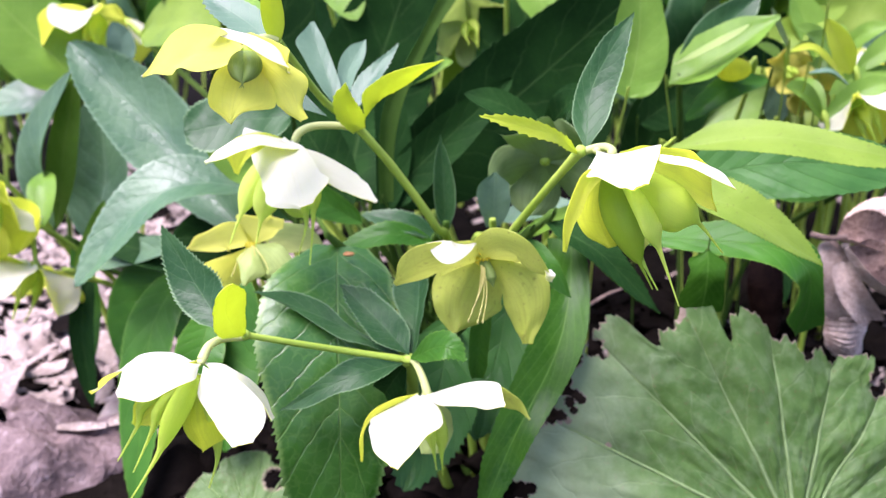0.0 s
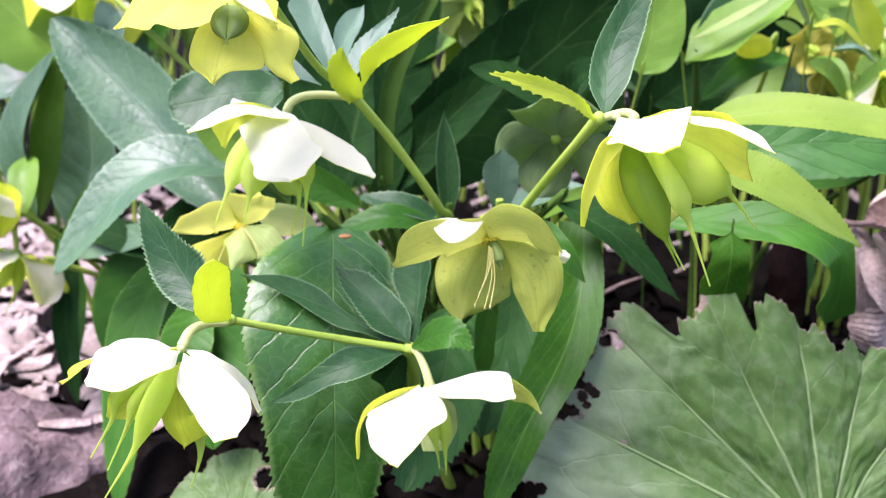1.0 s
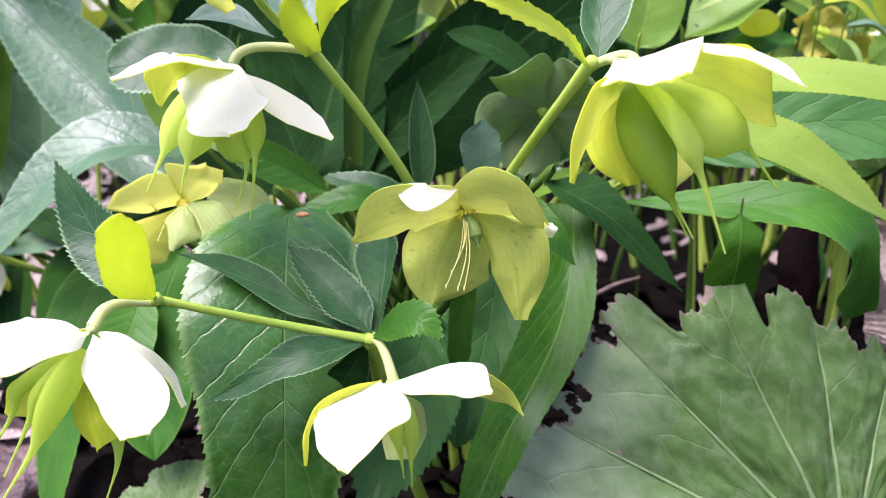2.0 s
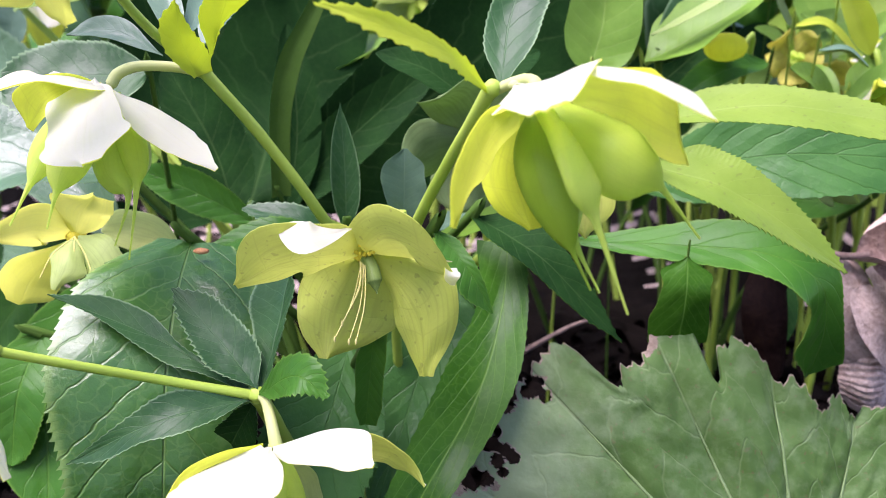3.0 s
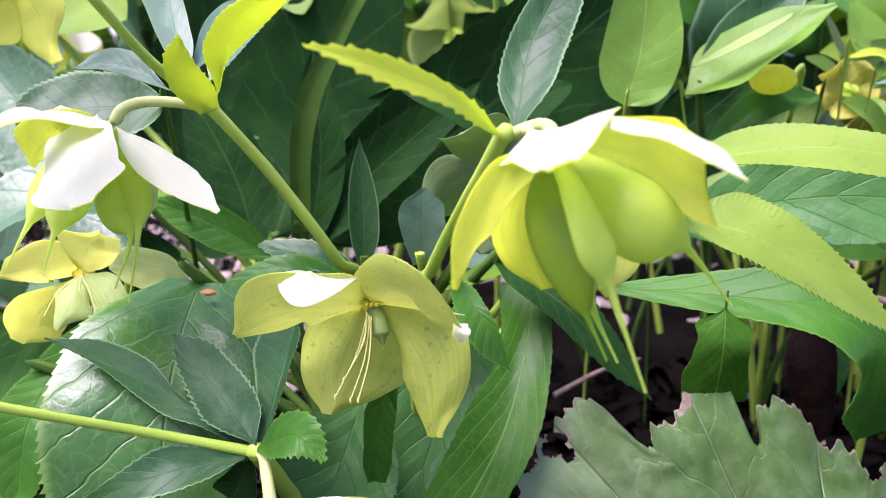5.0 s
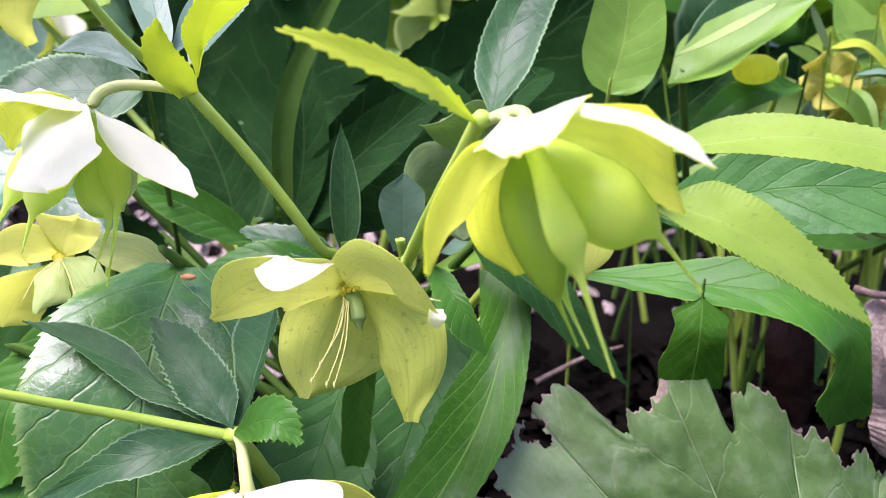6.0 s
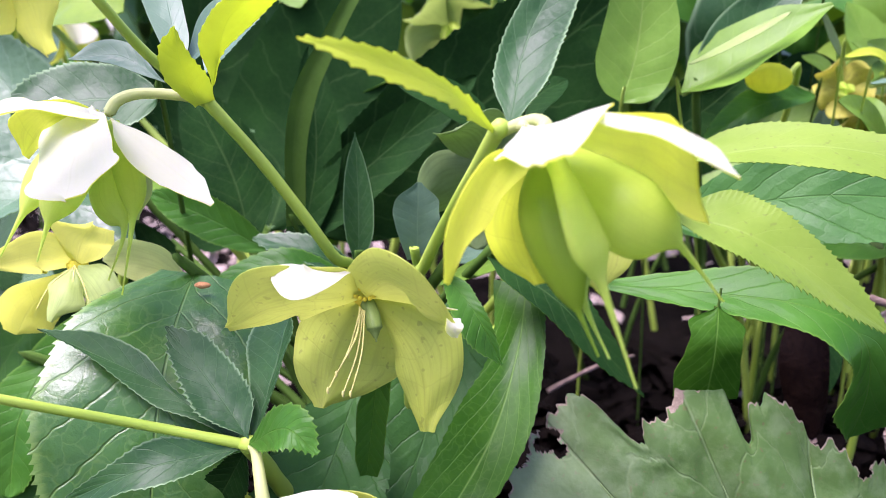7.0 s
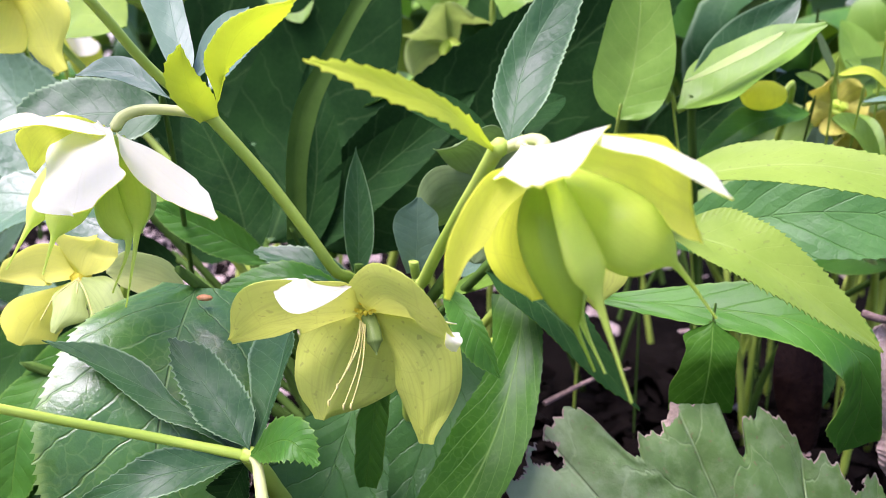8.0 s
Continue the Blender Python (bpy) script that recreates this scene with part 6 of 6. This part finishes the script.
tube("stalk", brown, [(0.1701, 0.39, 0.1157), (0.1701, 0.4100, 0.0779), (0.1701, 0.4200, GZ)], 0.0015, 0.0012, TWIG, rows=8)

# large pleated dry leaf on the right: a wrinkled roll below, curled sheets above
dry = thing("dead_leaf", (0.2109, 0.3950, 0.1018), "large curled dry brown leaf with pleated folds", "dead leaf")
blade("roll", dry, [(0.2121, 0.3960, 0.1001), (0.2079, 0.3910, 0.1127), (0.2076, 0.3940, 0.1238)], 0.0205, (-0.1, -0.95, 0.2), (DRY, DRY), fold=0.1, curl=-1.0, ripple=0.020, seed=201, edges=((0.0066, 0.0090, 0.0098, 0.0096, 0.0092), (0.0070, 0.0092, 0.0100, 0.0104, 0.0110)), half=10, rows=72, label="wrinkled lower roll")
blade("sheet", dry, [(0.2045, 0.3960, 0.1213), (0.1992, 0.3930, 0.1405), (0.1958, 0.4000, 0.1603)], 0.0170, (-0.3, -0.9, 0.2), (DRY, DRY), fold=0.3, curl=-0.6, wave=0.08, pleat=0.03, seed=211, shape=(0.25, 0.35), half=8, rows=40)
blade("sheet", dry, [(0.2165, 0.3910, 0.1235), (0.2039, 0.3860, 0.1387), (0.1990, 0.3920, 0.1526)], 0.0120, (-0.5, -0.8, 0.3), (DRY, DRY), fold=0.7, curl=0.3, wave=0.05, pleat=0.02, seed=212, shape=(0.25, 0.3), half=8, rows=40)
blade("sheet", dry, [(0.2002, 0.3920, 0.1585), (0.2077, 0.3830, 0.1451), (0.2332, 0.3880, 0.1341)], 0.0215, (0.3, -0.75, 0.6), (DRY_DARK, DRY), fold=0.5, curl=0.9, wave=0.06, seed=213, shape=(0.3, 0.3), half=8, rows=40, label="dark cupped fold")
blade("sheet", dry, [(0.2006, 0.4020, 0.1609), (0.2148, 0.3960, 0.1595), (0.2395, 0.4000, 0.1546)], 0.0190, (0.1, -0.7, 0.7), (DRY_DARK, DRY), fold=0.4, curl=0.7, wave=0.08, seed=214, shape=(0.3, 0.4), half=8, rows=40, label="dark cupped fold")
blade("sheet", dry, [(0.2067, 0.4040, 0.1607), (0.2166, 0.4020, 0.1699), (0.2335, 0.4040, 0.1781)], 0.0170, (-0.2, -0.8, 0.5), (DRY, DRY), fold=0.3, curl=-0.5, wave=0.08, seed=215, shape=(0.3, 0.5), half=8, rows=40)
tube("stalk", dry, [(0.1886, 0.4020, 0.1627), (0.1948, 0.3980, 0.1618), (0.2029, 0.3960, 0.1626)], 0.0016, 0.0012, TWIG, rows=10)
tube("stalk", dry, [(0.2119, 0.3970, 0.1008), (0.2199, 0.4100, 0.0872), (0.21, 0.44, GZ)], 0.002, 0.0015, TWIG, rows=10)

for a, b, r in (((-0.1488, 0.4000, 0.0363), (-0.1205, 0.4400, 0.0370), 0.0022), ((-0.1354, 0.4300, 0.0435), (-0.1127, 0.4000, 0.0349), 0.0014), ((0.0830, 0.4400, 0.1105), (0.1220, 0.4700, 0.1158), 0.0012), ((-0.1925, 0.5000, 0.0438), (-0.2704, 0.5600, 0.0420), 0.0015)):
    a, b = vec(a), vec(b)
    tw = thing("twig", a, "thin dry brown twig on the soil", "twig", "twigs")
    tube("twig_wood", tw, [a, a.lerp(b, 0.5) + Vector((0.002, 0, 0.003)), b], r, r * 0.5, TWIG, sides=7, rows=12)


# ---- flowers farther back ----
def far_stem(at, axis, size, foot, label, inside=None, opening=0.5, seed=0, pods=3, bract=None, bracts=3):
    at, foot = vec(at), vec(foot)
    ob = thing("flowering_hellebore", foot, label, "flower", G_FL)
    ax = vec(axis).normalized()
    top = at - ax * size * 0.5 + Vector((0, 0, size * 0.15))
    tube("stem", ob, [foot, foot.lerp(top, 0.5) + Vector((0.01, 0.01, 0)), top, at], 0.0018, 0.0013, STEM, rows=18)
    radial_flower(ob, at, ax, size, inside, opening, seed, pods=pods)
    for k in range(bracts):
        q = seed + k * 2.1
        d = Vector((math.cos(q), math.sin(q) * 0.6, 0.55)) * size
        blade("bract", ob, [top, top + d * 0.7 + Vector((0, 0, size * 0.15)), top + d * 1.4], size * 0.5, (-d.x * 5, -0.8, 0.6), bract or (LIME, LIME), seed=seed + k, fold=0.25)
    return ob


# this flower's shade is painted by its darker petal colour
far_stem((0.0610, 0.3650, 0.2093), (-0.1, -0.8, -0.35), 0.024, (0.05, 0.46, GZ), "pale green hellebore flower in shade", PETAL_SHADED, 0.75, 3, pods=0, bract=(LEAF, LEAF_UNDER))
far_stem((-0.2233, 0.4600, 0.1812), (0.25, -0.75, -0.6), 0.034, (-0.2, 0.54, GZ), "yellow-green hellebore flower with swollen pods", PETAL_IN, 0.35, 5, bracts=0)
far_stem((-0.2049, 0.4600, 0.1427), (-0.3, -0.35, -0.85), 0.033, (-0.17, 0.54, GZ), "pale nodding hellebore flower", PETAL_IN, 0.55, 8, bracts=1)
far_stem((-0.2141, 0.6200, 0.2692), (0.0, -0.4, -0.9), 0.042, (-0.25, 0.72, GZ), "white nodding hellebore flower farther back", PETAL_IN, 0.6, 13, bract=(SHEEN, LIME))
far_stem((0.2006, 0.4750, 0.2310), (-0.1, -0.95, -0.1), 0.013, (0.28, 0.66, GZ), "yellowish fading hellebore flower", PETAL_TAN, 0.7, 17)
far_stem((0.2164, 0.4850, 0.2188), (0.2, -0.85, -0.4), 0.015, (0.28, 0.64, GZ), "yellowish fading hellebore flower", PETAL_TAN, 0.7, 19)
far_stem((0.2286, 0.4500, 0.2158), (0.1, -0.6, -0.7), 0.026, (0.27, 0.56, GZ), "yellow nodding hellebore flower", PETAL_IN, 0.55, 23)
far_stem((0.2112, 0.4400, 0.1957), (0.2, -0.5, -0.8), 0.024, (0.23, 0.5, GZ), "pale green hellebore flower in shade", PETAL_GREEN, 0.35, 29)
far_stem((0.0368, 0.5600, 0.2577), (0.1, -0.8, -0.4), 0.028, (0.06, 0.62, GZ), "pale green hellebore flower in shade", PETAL_GREEN, 0.6, 31)
bud = thing("hellebore_bud", (0.2, 0.58, GZ), "rounded yellow-green hellebore bud on a thin stem", "bud", G_FL)
tube("stem", bud, [(0.2, 0.58, GZ), (0.18, 0.52, 0.15), (0.1745, 0.4520, 0.2336), (0.1665, 0.4400, 0.2356)], 0.0016, 0.001, STEM, rows=14)
lump("bud_head", bud, (0.1605, 0.4400, 0.2356), (0.0088, 0.0058, 0.0056), PETAL_IN, 41, rough=0.06, rings=10, sides=14)
far_stem((0.2527, 0.5200, 0.2261), (0.1, -0.6, -0.2), 0.022, (0.27, 0.58, GZ), "yellow-green hellebore buds with upright bracts", PETAL_IN, 0.3, 37)

# ---- clumps of leaves filling the bed behind ----
protos = []
for k, (mm, lab, w) in enumerate((((PALEGREEN, PALEGREEN), "fresh green hellebore leaf in the bed behind", 0.035), ((MIDLEAF, LEAF_UNDER), "mid green hellebore leaf in the bed behind", 0.04), ((BLUE, LEAF_UNDER), "blue-green hellebore leaf in the bed behind", 0.038), ((LIME, LIME), "light green hellebore leaf in the bed behind", 0.042))):
    x = 0.5 + 0.1 * k
    protos.append(leaf([(x, 0.80, GZ + 0.10), (x + 0.01, 0.77, GZ + 0.17), (x + 0.03, 0.71, GZ + 0.19)], w, lab, mm, face=(0, -0.6, 0.8), root=(x, 0.82, GZ - 0.01), seed=300 + k, group="leaves of the bed behind", fold=0.25, rows=16))
rnd = random.Random(23)
far_sheet = Sheet()


def bed_leaf(src, m, y):
    """A leaf of the bed: a thing of its own where it is near, part of the joined far foliage otherwise."""
    lift = Matrix.Translation(src.location - Vector((src.location.x, 0.82, GZ - 0.01)))
    if y < 0.92:
        copy_thing(src, m @ lift)
        return
    for part_ob in src.children:
        me, off = part_ob.data, len(far_sheet.v)
        full = m @ lift
        far_sheet.v.extend(full @ v.co for v in me.vertices)
        uv = me.uv_layers[0].data
        for p in me.polygons:
            far_sheet.f.append([off + v for v in p.vertices])
            far_sheet.uv.extend(tuple(uv[k].uv) for k in p.loop_indices)
            far_sheet.mi.append(BED_MATS.index(me.materials[p.material_index]))


BED_MATS = [PALEGREEN, MIDLEAF, LEAF_UNDER, BLUE, LIME, STALK, STEM]
for k in range(330):
    far = rnd.random()
    y = 0.60 + 1.7 * far ** 1.3
    x = rnd.uniform(-0.55, 0.75) * (0.5 + y * 0.75) + 0.02
    if x < -0.16 and y < 0.95:
        continue
    sc = rnd.uniform(0.8, 1.5) * (1 + 0.35 * far)
    bed_leaf(protos[k % 4], pose(x, y, GZ - 0.004, rnd.uniform(-20, 12), rnd.uniform(-22, 22), rnd.uniform(-75, 75)) @ Matrix.Scale(sc, 4), y)
for k in range(46):
    y = 0.58 + 0.5 * rnd.random()
    x = (0.22 + 0.42 * rnd.random()) * (0.35 + y * 0.9)
    bed_leaf(protos[(0, 3, 0, 3, 0)[k % 5]], pose(x, y, GZ - 0.004, rnd.uniform(-18, 10), rnd.uniform(-20, 20), rnd.uniform(-75, 75)) @ Matrix.Scale(rnd.uniform(0.8, 1.25), 4), y)
far_bed = put("bed_foliage", far_sheet.done("bed_foliage", Vector((0, 0, 0))), None, BED_MATS)
tagged(far_bed, "crowd of light and mid green leaves filling the bed behind", "foliage", kind="stuff")
